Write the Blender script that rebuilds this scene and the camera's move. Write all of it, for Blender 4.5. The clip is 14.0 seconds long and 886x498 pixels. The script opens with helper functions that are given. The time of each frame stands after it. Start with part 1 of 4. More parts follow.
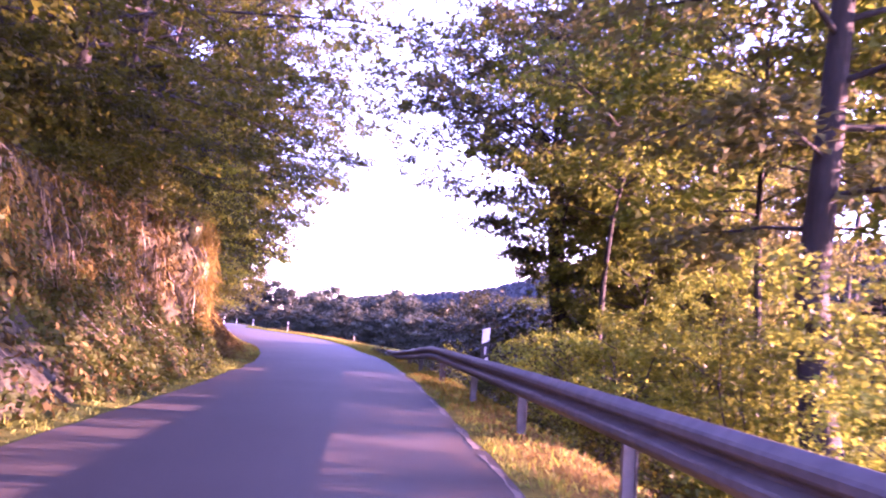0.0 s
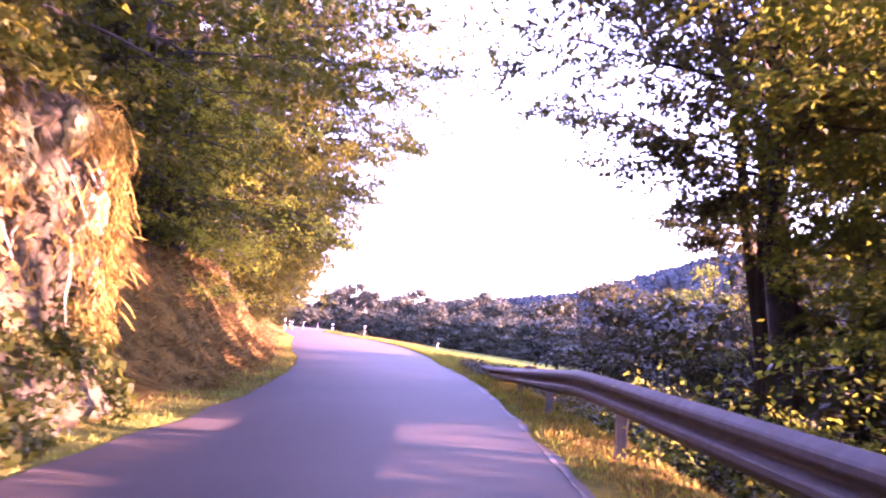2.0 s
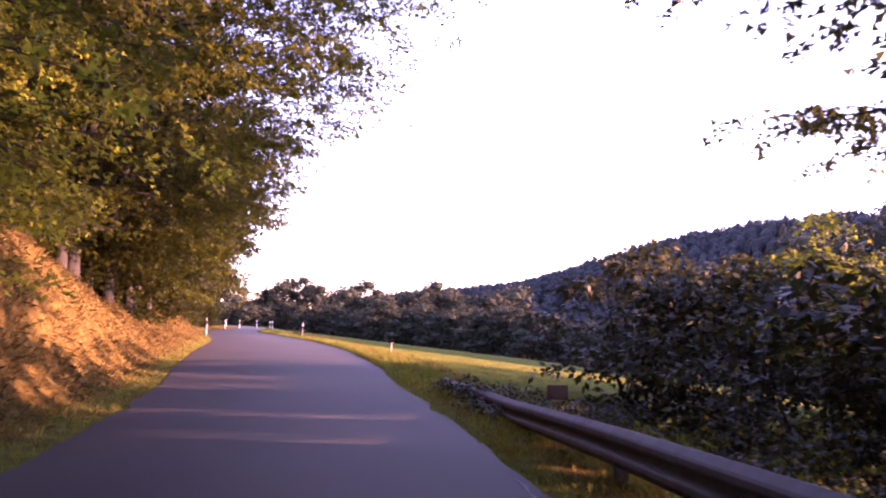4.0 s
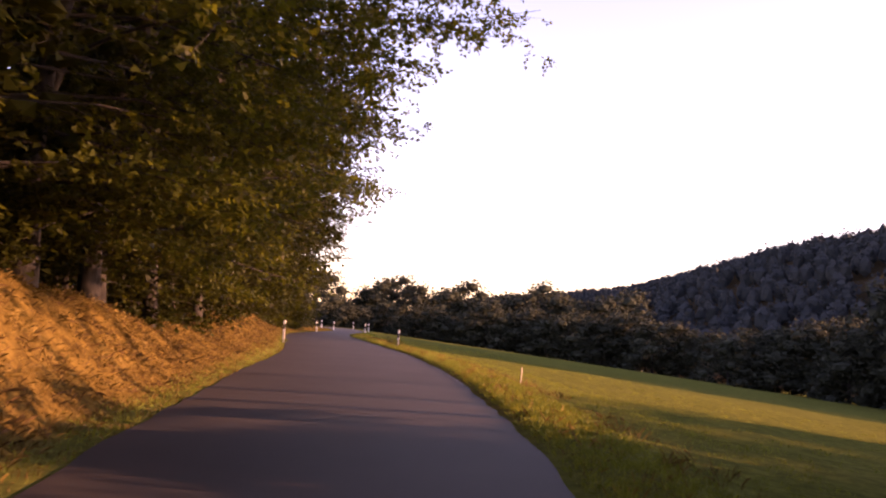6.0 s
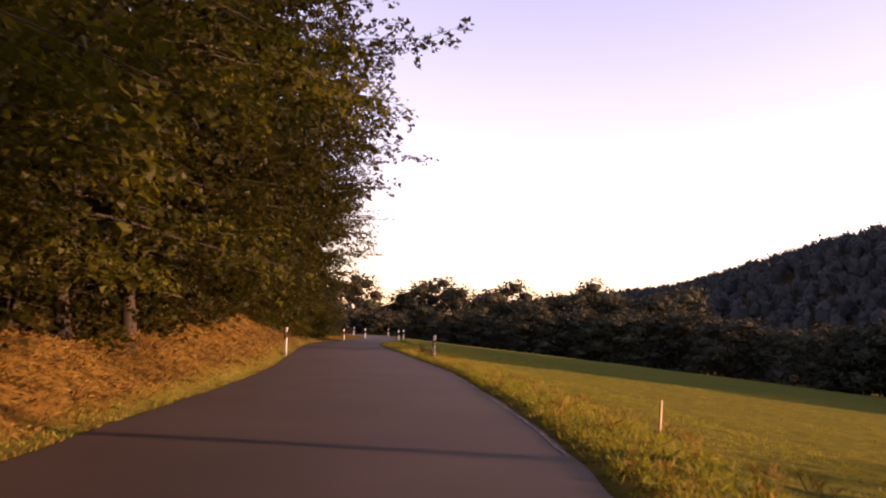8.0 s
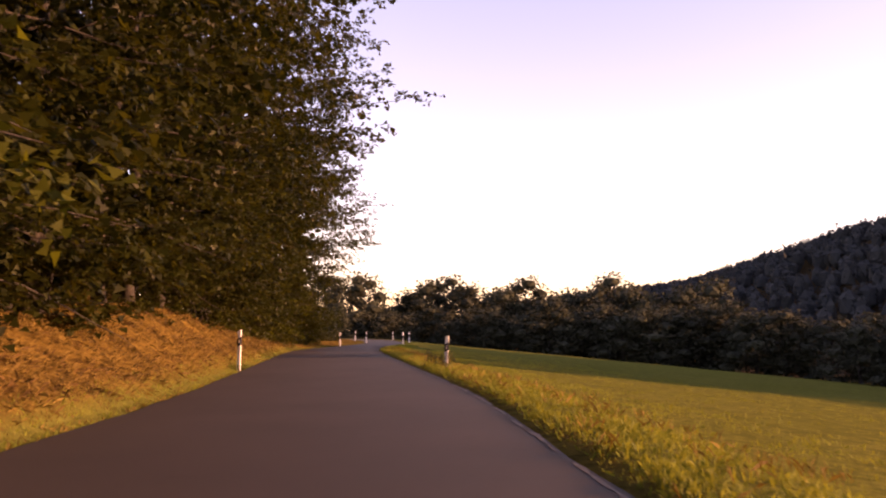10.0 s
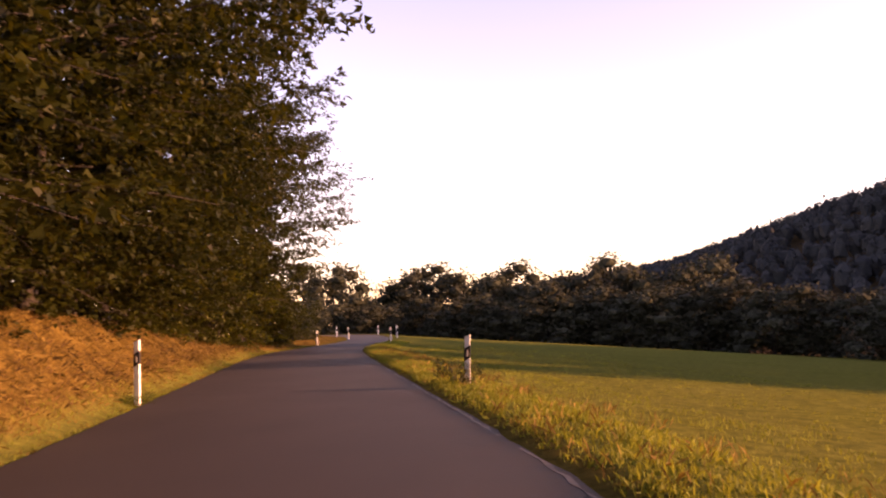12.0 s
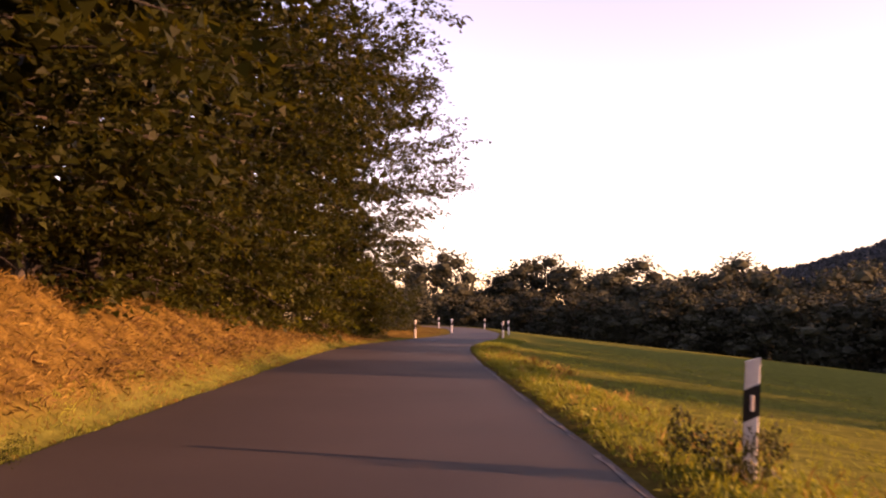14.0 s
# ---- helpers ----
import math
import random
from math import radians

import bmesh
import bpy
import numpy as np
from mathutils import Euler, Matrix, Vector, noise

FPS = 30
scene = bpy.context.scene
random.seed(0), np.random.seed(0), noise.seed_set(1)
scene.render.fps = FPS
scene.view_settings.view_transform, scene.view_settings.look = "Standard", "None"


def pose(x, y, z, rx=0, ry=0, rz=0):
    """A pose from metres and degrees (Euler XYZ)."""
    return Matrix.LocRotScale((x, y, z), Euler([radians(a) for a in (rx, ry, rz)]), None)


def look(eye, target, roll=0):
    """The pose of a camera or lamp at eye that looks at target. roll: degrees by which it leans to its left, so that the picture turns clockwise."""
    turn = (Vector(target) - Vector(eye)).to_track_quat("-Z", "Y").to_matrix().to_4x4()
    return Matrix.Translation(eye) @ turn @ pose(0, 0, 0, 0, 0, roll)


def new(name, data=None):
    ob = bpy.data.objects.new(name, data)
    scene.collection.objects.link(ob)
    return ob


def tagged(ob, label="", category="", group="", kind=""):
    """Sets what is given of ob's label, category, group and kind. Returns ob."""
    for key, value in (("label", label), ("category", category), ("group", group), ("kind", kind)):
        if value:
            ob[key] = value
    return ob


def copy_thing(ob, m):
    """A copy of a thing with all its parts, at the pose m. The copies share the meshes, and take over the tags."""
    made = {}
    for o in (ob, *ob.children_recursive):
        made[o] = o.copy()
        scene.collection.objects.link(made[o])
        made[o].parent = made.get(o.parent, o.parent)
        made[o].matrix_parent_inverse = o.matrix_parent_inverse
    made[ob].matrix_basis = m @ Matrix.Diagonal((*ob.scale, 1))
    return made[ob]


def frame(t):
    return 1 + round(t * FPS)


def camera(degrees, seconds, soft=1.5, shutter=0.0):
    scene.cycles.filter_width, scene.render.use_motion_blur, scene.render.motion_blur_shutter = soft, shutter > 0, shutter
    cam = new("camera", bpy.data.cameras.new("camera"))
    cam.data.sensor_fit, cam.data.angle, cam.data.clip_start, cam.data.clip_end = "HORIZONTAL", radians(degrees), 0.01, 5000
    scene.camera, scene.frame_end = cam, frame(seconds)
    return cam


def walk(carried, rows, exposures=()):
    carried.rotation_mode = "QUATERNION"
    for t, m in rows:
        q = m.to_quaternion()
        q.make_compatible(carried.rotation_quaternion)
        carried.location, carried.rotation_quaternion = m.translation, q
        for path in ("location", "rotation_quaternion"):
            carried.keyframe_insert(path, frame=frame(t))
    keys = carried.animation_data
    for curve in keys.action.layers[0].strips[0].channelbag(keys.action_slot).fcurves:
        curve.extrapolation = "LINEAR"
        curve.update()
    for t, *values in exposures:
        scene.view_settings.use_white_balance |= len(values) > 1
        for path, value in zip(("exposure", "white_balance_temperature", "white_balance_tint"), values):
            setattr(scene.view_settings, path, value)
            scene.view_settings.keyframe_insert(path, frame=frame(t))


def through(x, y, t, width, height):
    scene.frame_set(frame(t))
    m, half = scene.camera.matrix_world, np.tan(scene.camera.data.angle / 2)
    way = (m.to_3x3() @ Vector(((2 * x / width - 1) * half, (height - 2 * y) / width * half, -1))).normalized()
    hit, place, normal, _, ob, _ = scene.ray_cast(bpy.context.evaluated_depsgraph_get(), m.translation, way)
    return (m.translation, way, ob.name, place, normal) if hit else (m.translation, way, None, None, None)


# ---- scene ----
cam = camera(55.0, 14.0, soft=2.1, shutter=0.25)
PATH = [
    (0, (3.471, -2.939, 1.107), (3.307, -0.955, 1.296), 3.4),
    (0.5, (3.077, -0.235, 1.111), (2.829, 1.74, 1.303), 3.3),
    (1, (2.653, 2.345, 1.10), (2.355, 4.313, 1.291), 0.0),
    (1.5, (2.243, 4.904, 1.102), (2.111, 6.89, 1.294), 0.3),
    (2, (1.823, 7.41, 1.096), (1.457, 9.367, 1.283), 3.2),
    (2.5, (1.41, 10.088, 1.105), (1.223, 12.071, 1.284), -1.8),
    (3, (1.017, 12.75, 1.109), (0.798, 14.73, 1.286), 0.2),
    (3.2, (0.80, 13.81, 1.10), (0.573, 15.789, 1.276), 1.0),
    (5.3, (-2.173, 24.098, 1.457), (-2.434, 26.074, 1.627), 1.2),
    (5.5, (-2.44, 25.398, 1.48), (-2.757, 27.365, 1.65), 2.6),
    (6, (-3.175, 28.578, 1.498), (-3.65, 30.513, 1.671), 2.6),
    (6.5, (-3.808, 31.132, 1.434), (-4.215, 33.082, 1.612), 0.2),
    (7, (-4.436, 33.627, 1.431), (-4.857, 35.575, 1.605), 2.0),
    (7.2, (-4.792, 34.912, 1.42), (-5.315, 36.835, 1.593), 3.3),
    (9.3, (-8.212, 46.267, 1.188), (-8.753, 48.183, 1.378), -0.7),
    (9.5, (-8.497, 47.3, 1.15), (-9.04, 49.216, 1.337), -0.7),
    (10, (-9.401, 49.762, 1.198), (-9.976, 51.668, 1.387), -0.6),
    (10.5, (-10.3, 52.237, 1.255), (-10.908, 54.134, 1.433), -1.1),
    (11, (-11.326, 54.801, 1.279), (-11.995, 56.677, 1.455), -0.1),
    (11.5, (-12.169, 57.112, 1.322), (-12.822, 58.995, 1.49), -3.1),
    (12, (-12.889, 59.012, 1.355), (-13.423, 60.933, 1.519), -3.0),
    (12.5, (-13.732, 61.383, 1.346), (-14.271, 63.302, 1.507), 0.0),
    (13, (-14.77, 64.116, 1.298), (-15.47, 65.982, 1.461), 1.8),
    (13.5, (-15.736, 66.276, 1.311), (-16.43, 68.145, 1.473), 0.5),
    (14, (-16.743, 68.26, 1.338), (-17.512, 70.099, 1.493), 0.4),
]
EXPOSURES = [(0.0, 4.55, 5500, 114), (1.0, 5.18, 5620, 107), (2.0, 5.22, 5820, 105), (3.2, 4.2, 5950, 101), (5.3, 2.62, 6950, 76), (7.2, 1.72, 8050, 66), (9.3, 1.78, 8300, 67), (14.0, 2.0, 8500, 71)]
walk(cam, [(t, look(eye, aim, lean)) for t, eye, aim, lean in PATH], EXPOSURES)

# ---- light ----
SUN_EL, SUN_AZ = radians(10.5), radians(86.0)     # azimuth from +y towards +x
world = bpy.data.worlds.new("world")
scene.world = world
world.use_nodes = True
wn = world.node_tree.nodes
sky = wn.new("ShaderNodeTexSky")
sky.sky_type, sky.sun_disc = "NISHITA", False
sky.sun_elevation, sky.sun_rotation = SUN_EL, SUN_AZ
sky.dust_density, sky.air_density, sky.ozone_density = 0.35, 1.0, 1.0
wn["Background"].inputs["Strength"].default_value = 0.13
world.node_tree.links.new(sky.outputs[0], wn["Background"].inputs["Color"])
sun_data = bpy.data.lights.new("sun", "SUN")
sun_data.energy, sun_data.angle, sun_data.color = 4.4, radians(0.6), (1.0, 0.64, 0.30)
sun = new("sun", sun_data)
sun.matrix_world = look((60, 60, 40), (60 - math.cos(SUN_EL) * math.sin(SUN_AZ), 60 - math.cos(SUN_EL) * math.cos(SUN_AZ), 40 - math.sin(SUN_EL)))


# ---- materials ----
def material(name):
    m = bpy.data.materials.new(name)
    m.use_nodes = True
    nt = m.node_tree
    return m, nt, nt.nodes["Principled BSDF"]


def noise_node(nt, scale, detail=4.0, rough=0.6, vec=None):
    n = nt.nodes.new("ShaderNodeTexNoise")
    n.inputs["Scale"].default_value, n.inputs["Detail"].default_value, n.inputs["Roughness"].default_value = scale, detail, rough
    if vec is None:
        tc = nt.nodes.new("ShaderNodeTexCoord")
        vec = tc.outputs["Object"]
    nt.links.new(vec, n.inputs["Vector"])
    return n.outputs["Fac"]


def ramp(nt, fac, stops):
    r = nt.nodes.new("ShaderNodeValToRGB")
    e = r.color_ramp.elements
    while len(e) < len(stops):
        e.new(0.5)
    for el, (p, c) in zip(e, stops):
        el.position, el.color = p, (*c, 1)
    nt.links.new(fac, r.inputs["Fac"])
    return r.outputs["Color"]


def mix(nt, fac, a, b, mode="MIX"):
    n = nt.nodes.new("ShaderNodeMix")
    n.data_type, n.blend_type = "RGBA", mode
    for sock, val in ((n.inputs[0], fac), (n.inputs[6], a), (n.inputs[7], b)):
        if isinstance(val, (int, float)):
            sock.default_value = val
        elif isinstance(val, tuple):
            sock.default_value = (*val, 1)
        else:
            nt.links.new(val, sock)
    return n.outputs[2]


def bump(nt, p, height, strength, distance):
    b = nt.nodes.new("ShaderNodeBump")
    b.inputs["Strength"].default_value, b.inputs["Distance"].default_value = strength, distance
    nt.links.new(height, b.inputs["Height"])
    nt.links.new(b.outputs[0], p.inputs["Normal"])


def leaf_material(name, dark, light, through, amount=0.45, rough=0.5):
    """Foliage: colour varies leaf by leaf, some light passes through."""
    m, nt, p = material(name)
    geo = nt.nodes.new("ShaderNodeNewGeometry")
    info = nt.nodes.new("ShaderNodeObjectInfo")
    col = mix(nt, geo.outputs["Random Per Island"], dark, light)
    big = noise_node(nt, 0.8, 3.0, 0.55)
    col = mix(nt, 0.55, col, ramp(nt, big, [(0.38, dark), (0.66, light)]))
    hue = nt.nodes.new("ShaderNodeHueSaturation")
    hue.inputs["Saturation"].default_value = 1.0
    mr = nt.nodes.new("ShaderNodeMapRange")
    mr.inputs["To Min"].default_value, mr.inputs["To Max"].default_value = 0.75, 1.3
    nt.links.new(info.outputs["Random"], mr.inputs["Value"])
    nt.links.new(mr.outputs[0], hue.inputs["Value"])
    nt.links.new(col, hue.inputs["Color"])
    nt.links.new(hue.outputs[0], p.inputs["Base Color"])
    p.inputs["Roughness"].default_value = rough
    p.inputs["Specular IOR Level"].default_value = 0.12
    tr = nt.nodes.new("ShaderNodeBsdfTranslucent")
    tcol = mix(nt, geo.outputs["Random Per Island"], tuple(c * 0.6 for c in through), through)
    nt.links.new(tcol, tr.inputs["Color"])
    sh = nt.nodes.new("ShaderNodeMixShader")
    sh.inputs[0].default_value = amount
    nt.links.new(p.outputs[0], sh.inputs[1])
    nt.links.new(tr.outputs[0], sh.inputs[2])
    nt.links.new(sh.outputs[0], nt.nodes["Material Output"].inputs["Surface"])
    return m


def make_asphalt():
    m, nt, p = material("asphalt")
    fine = noise_node(nt, 55.0, 3.0, 0.7)
    patch = noise_node(nt, 0.35, 4.0, 0.55)
    col = ramp(nt, fine, [(0.3, (0.016, 0.0123, 0.0105)), (0.7, (0.049, 0.037, 0.031))])
    col = mix(nt, 0.5, col, ramp(nt, patch, [(0.3, (0.017, 0.0138, 0.012)), (0.7, (0.042, 0.0345, 0.030))]))
    nt.links.new(col, p.inputs["Base Color"])
    p.inputs["Roughness"].default_value = 0.78
    p.inputs["Specular IOR Level"].default_value = 0.25
    bump(nt, p, fine, 0.5, 0.006)
    return m


def make_ground():
    m, nt, p = material("ground_grass")
    dry = nt.nodes.new("ShaderNodeAttribute")
    dry.attribute_name = "dry"
    wood = nt.nodes.new("ShaderNodeAttribute")
    wood.attribute_name = "litter"
    fine = noise_node(nt, 9.0, 5.0, 0.7)
    mid = noise_node(nt, 0.22, 5.0, 0.6)
    green = ramp(nt, fine, [(0.3, (0.038, 0.052, 0.009)), (0.7, (0.102, 0.116, 0.017))])
    blotch = noise_node(nt, 1.1, 4.0, 0.65)
    green = mix(nt, 0.5, green, ramp(nt, blotch, [(0.35, (0.036, 0.048, 0.009)), (0.66, (0.110, 0.116, 0.020))]))
    green = mix(nt, mid, green, (0.125, 0.120, 0.040))
    tuft = noise_node(nt, 3.2, 6.0, 0.75)
    green = mix(nt, 0.5, green, ramp(nt, tuft, [(0.36, (0.028, 0.038, 0.008)), (0.5, (0.088, 0.096, 0.016)), (0.66, (0.160, 0.170, 0.032))]))
    clump = noise_node(nt, 2.6, 4.0, 0.6)
    straw = ramp(nt, fine, [(0.3, (0.030, 0.019, 0.007)), (0.7, (0.15, 0.100, 0.024))])
    straw = mix(nt, 0.5, straw, ramp(nt, clump, [(0.36, (0.026, 0.016, 0.006)), (0.64, (0.17, 0.115, 0.028))]))
    litter = ramp(nt, fine, [(0.3, (0.016, 0.013, 0.008)), (0.7, (0.065, 0.045, 0.024))])
    col = mix(nt, dry.outputs["Fac"], green, straw)
    col = mix(nt, wood.outputs["Fac"], col, litter)
    nt.links.new(col, p.inputs["Base Color"])
    p.inputs["Roughness"].default_value = 1.0
    p.inputs["Specular IOR Level"].default_value = 0.0
    bump(nt, p, fine, 0.8, 0.06)
    return m


def make_rock():
    m, nt, p = material("rock")
    a = noise_node(nt, 1.3, 6.0, 0.65)
    b = noise_node(nt, 11.0, 5.0, 0.7)
    col = ramp(nt, a, [(0.3, (0.012, 0.0098, 0.0038)), (0.55, (0.026, 0.021, 0.007)), (0.80, (0.054, 0.045, 0.012))])
    col = mix(nt, 0.35, col, ramp(nt, b, [(0.35, (0.013, 0.010, 0.0035)), (0.7, (0.068, 0.056, 0.014))]))
    nt.links.new(col, p.inputs["Base Color"])
    p.inputs["Roughness"].default_value = 0.9
    bump(nt, p, b, 0.7, 0.06)
    return m


def make_stone():
    m, nt, p = material("bare_stone")
    a = noise_node(nt, 4.0, 5.0, 0.65)
    b = noise_node(nt, 26.0, 4.0, 0.7)
    col = mix(nt, 0.4, ramp(nt, a, [(0.32, (0.09, 0.074, 0.026)), (0.62, (0.28, 0.24, 0.085))]), ramp(nt, b, [(0.35, (0.09, 0.075, 0.03)), (0.7, (0.34, 0.30, 0.12))]))
    nt.links.new(col, p.inputs["Base Color"])
    p.inputs["Roughness"].default_value = 0.85
    bump(nt, p, b, 0.6, 0.03)
    return m


def make_bark(name, a, b):
    m, nt, p = material(name)
    tc = nt.nodes.new("ShaderNodeTexCoord")
    mp = nt.nodes.new("ShaderNodeMapping")
    mp.inputs["Scale"].default_value = (1, 1, 0.2)
    nt.links.new(tc.outputs["Object"], mp.inputs["Vector"])
    f = noise_node(nt, 18.0, 5.0, 0.7, mp.outputs[0])
    nt.links.new(ramp(nt, f, [(0.3, a), (0.7, b)]), p.inputs["Base Color"])
    p.inputs["Roughness"].default_value = 0.9
    bump(nt, p, f, 0.8, 0.03)
    return m


def plain(name, colour, rough=0.5, metal=0.0, vary=0.25, scale=14.0, bumped=0.0):
    """One paint or plastic with grime."""
    m, nt, p = material(name)
    f = noise_node(nt, scale, 5.0, 0.65)
    lo = tuple(c * (1 - vary) for c in colour)
    nt.links.new(ramp(nt, f, [(0.3, lo), (0.65, colour)]), p.inputs["Base Color"])
    p.inputs["Roughness"].default_value, p.inputs["Metallic"].default_value = rough, metal
    if bumped:
        bump(nt, p, f, bumped, 0.01)
    return m


ASPHALT, GROUND, ROCK = make_asphalt(), make_ground(), make_rock()
BARK = make_bark("bark", (0.007, 0.006, 0.005), (0.026, 0.021, 0.016))
PALE_BARK = make_bark("pale_bark", (0.08, 0.06, 0.04), (0.30, 0.24, 0.16))
# darkest copy of the bank leaf: the crowns' shade is put into the colour
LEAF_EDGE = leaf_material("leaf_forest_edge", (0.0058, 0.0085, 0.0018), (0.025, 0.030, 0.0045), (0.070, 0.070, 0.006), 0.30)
# sunlit copy of the valley leaf, with the light put into its colour
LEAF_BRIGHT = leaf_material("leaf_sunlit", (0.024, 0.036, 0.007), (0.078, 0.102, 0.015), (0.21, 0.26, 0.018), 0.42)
# crown leaf lightened in place of the veiling glare over these trees
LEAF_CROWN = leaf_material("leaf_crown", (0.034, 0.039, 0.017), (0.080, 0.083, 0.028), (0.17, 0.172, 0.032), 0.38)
# lit copy of the bank leaf, brighter where sun reaches the foliage
LEAF_EDGE_LIT = leaf_material("leaf_beech", (0.014, 0.018, 0.0035), (0.054, 0.062, 0.009), (0.17, 0.18, 0.012), 0.36)
# thicket leaf, brightened in colour to look sunlit
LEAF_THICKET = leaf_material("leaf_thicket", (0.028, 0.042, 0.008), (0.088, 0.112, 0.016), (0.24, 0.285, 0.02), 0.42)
# copy of the bank leaf between the lit and the shaded colour
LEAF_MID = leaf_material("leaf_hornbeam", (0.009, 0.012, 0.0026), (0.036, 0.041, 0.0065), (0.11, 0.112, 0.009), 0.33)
# shaded copy of the leaf, with the shade put into its colour
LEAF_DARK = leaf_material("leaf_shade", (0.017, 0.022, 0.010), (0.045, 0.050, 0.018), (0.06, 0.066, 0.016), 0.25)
# far leaves: paler and greyer, with some haze of distance in the colour
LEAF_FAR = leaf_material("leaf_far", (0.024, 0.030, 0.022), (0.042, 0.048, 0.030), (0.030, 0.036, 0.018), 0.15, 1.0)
# hill leaves: blue-grey haze of distance put into the colour
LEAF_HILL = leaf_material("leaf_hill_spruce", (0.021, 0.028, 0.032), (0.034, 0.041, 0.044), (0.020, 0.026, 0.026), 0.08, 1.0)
# low sun on the bank bushes is put into this bright gold
LEAF_GOLD_LIT = leaf_material("leaf_golden", (0.06, 0.07, 0.009), (0.17, 0.18, 0.016), (0.55, 0.55, 0.03), 0.48)
LEAF_DEAD = leaf_material("dead_leaves", (0.036, 0.026, 0.007), (0.125, 0.092, 0.022), (0.10, 0.066, 0.012), 0.2, 0.8)
LEAF_IVY = leaf_material("leaf_ivy", (0.014, 0.021, 0.004), (0.052, 0.064, 0.010), (0.11, 0.13, 0.012), 0.30, 0.55)
# lightened to look sunlit, as these shrubs stand in shade
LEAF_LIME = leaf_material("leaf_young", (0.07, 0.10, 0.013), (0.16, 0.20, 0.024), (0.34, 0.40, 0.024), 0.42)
GRASS_GOLD = leaf_material("grass_golden", (0.06, 0.041, 0.006), (0.22, 0.160, 0.022), (0.20, 0.14, 0.017), 0.3, 0.7)
STONE = make_stone()
GRASS_GREEN = leaf_material("grass_green", (0.052, 0.075, 0.011), (0.175, 0.200, 0.028), (0.26, 0.28, 0.028), 0.4, 0.6)
GRASS_DRY = leaf_material("grass_dry", (0.032, 0.020, 0.006), (0.235, 0.165, 0.040), (0.20, 0.135, 0.024), 0.25, 0.7)
GRASS_BROWN = leaf_material("grass_brown", (0.014, 0.009, 0.004), (0.105, 0.062, 0.020), (0.08, 0.045, 0.012), 0.2, 0.8)
WHITE = plain("post_white", (0.78, 0.77, 0.74), 0.45, 0.0, 0.18, 9.0)
BLACK = plain("post_black", (0.006, 0.006, 0.007), 0.6)
REFLECT = plain("reflector", (0.55, 0.56, 0.58), 0.25, 0.3, 0.1)
STEEL = plain("galvanised_steel", (0.10, 0.087, 0.088), 0.75, 0.0, 0.5, 6.0, 0.25)
STEEL_POST = plain("weathered_steel", (0.075, 0.066, 0.062), 0.65, 0.1, 0.4, 8.0, 0.2)
LINE = plain("edge_line_paint", (0.10, 0.088, 0.08), 0.85, 0.0, 0.75, 5.0, 0.3)
BOARD = plain("brown_board", (0.10, 0.06, 0.045), 0.7)
PALE_STAKE = plain("pale_wood", (0.55, 0.50, 0.40), 0.8)
STAKE = plain("stake_wood", (0.24, 0.19, 0.13), 0.8)


# ---- mesh helpers ----
def mesh_object(name, verts, faces, mat, parent=None, label="", smooth=False):
    """A mesh from arrays of places and of faces that all have the same number of corners."""
    verts, faces = np.asarray(verts, dtype=np.float32), np.asarray(faces, dtype=np.int32)
    me = bpy.data.meshes.new(name)
    n, k = faces.shape
    me.vertices.add(len(verts))
    me.vertices.foreach_set("co", verts.ravel())
    me.loops.add(n * k)
    me.loops.foreach_set("vertex_index", faces.ravel())
    me.polygons.add(n)
    me.polygons.foreach_set("loop_start", np.arange(0, n * k, k, dtype=np.int32))
    me.polygons.foreach_set("use_smooth", np.full(n, smooth, dtype=bool))
    me.materials.append(mat)
    me.update(calc_edges=True)
    ob = new(name, me)
    if parent is not None:
        ob.parent = parent
    if label:
        ob["label"] = label
    return ob


def part(name, bm, mat, parent=None, label="", smooth=False):
    """Links a bmesh as one mesh object under a thing or a part."""
    me = bpy.data.meshes.new(name)
    bm.to_mesh(me)
    bm.free()
    if smooth:
        for poly in me.polygons:
            poly.use_smooth = True
    me.materials.append(mat)
    ob = new(name, me)
    if parent is not None:
        ob.parent = parent
    if label:
        ob["label"] = label
    return ob


def tube(path, radii, sides=6):
    """Places and quads of a tapered tube along a path."""
    path = np.asarray(path, dtype=float)
    tang = np.gradient(path, axis=0)
    tang /= np.linalg.norm(tang, axis=1)[:, None] + 1e-9
    ref = np.where(np.abs(tang[:, 2:3]) > 0.9, np.array([[1.0, 0, 0]]), np.array([[0, 0, 1.0]]))
    u = np.cross(tang, ref)
    u /= np.linalg.norm(u, axis=1)[:, None] + 1e-9
    v = np.cross(tang, u)
    a = np.linspace(0, 2 * math.pi, sides, endpoint=False)
    ring = u[:, None, :] * np.cos(a)[None, :, None] + v[:, None, :] * np.sin(a)[None, :, None]
    verts = path[:, None, :] + ring * np.asarray(radii)[:, None, None]
    faces = []
    for i in range(len(path) - 1):
        for j in range(sides):
            k = (j + 1) % sides
            faces.append((i * sides + j, i * sides + k, (i + 1) * sides + k, (i + 1) * sides + j))
    return verts.reshape(-1, 3), np.array(faces)


def join(pieces):
    vs, fs, o = [], [], 0
    for v, f in pieces:
        vs.append(v)
        fs.append(f + o)
        o += len(v)
    return np.concatenate(vs), np.concatenate(fs)


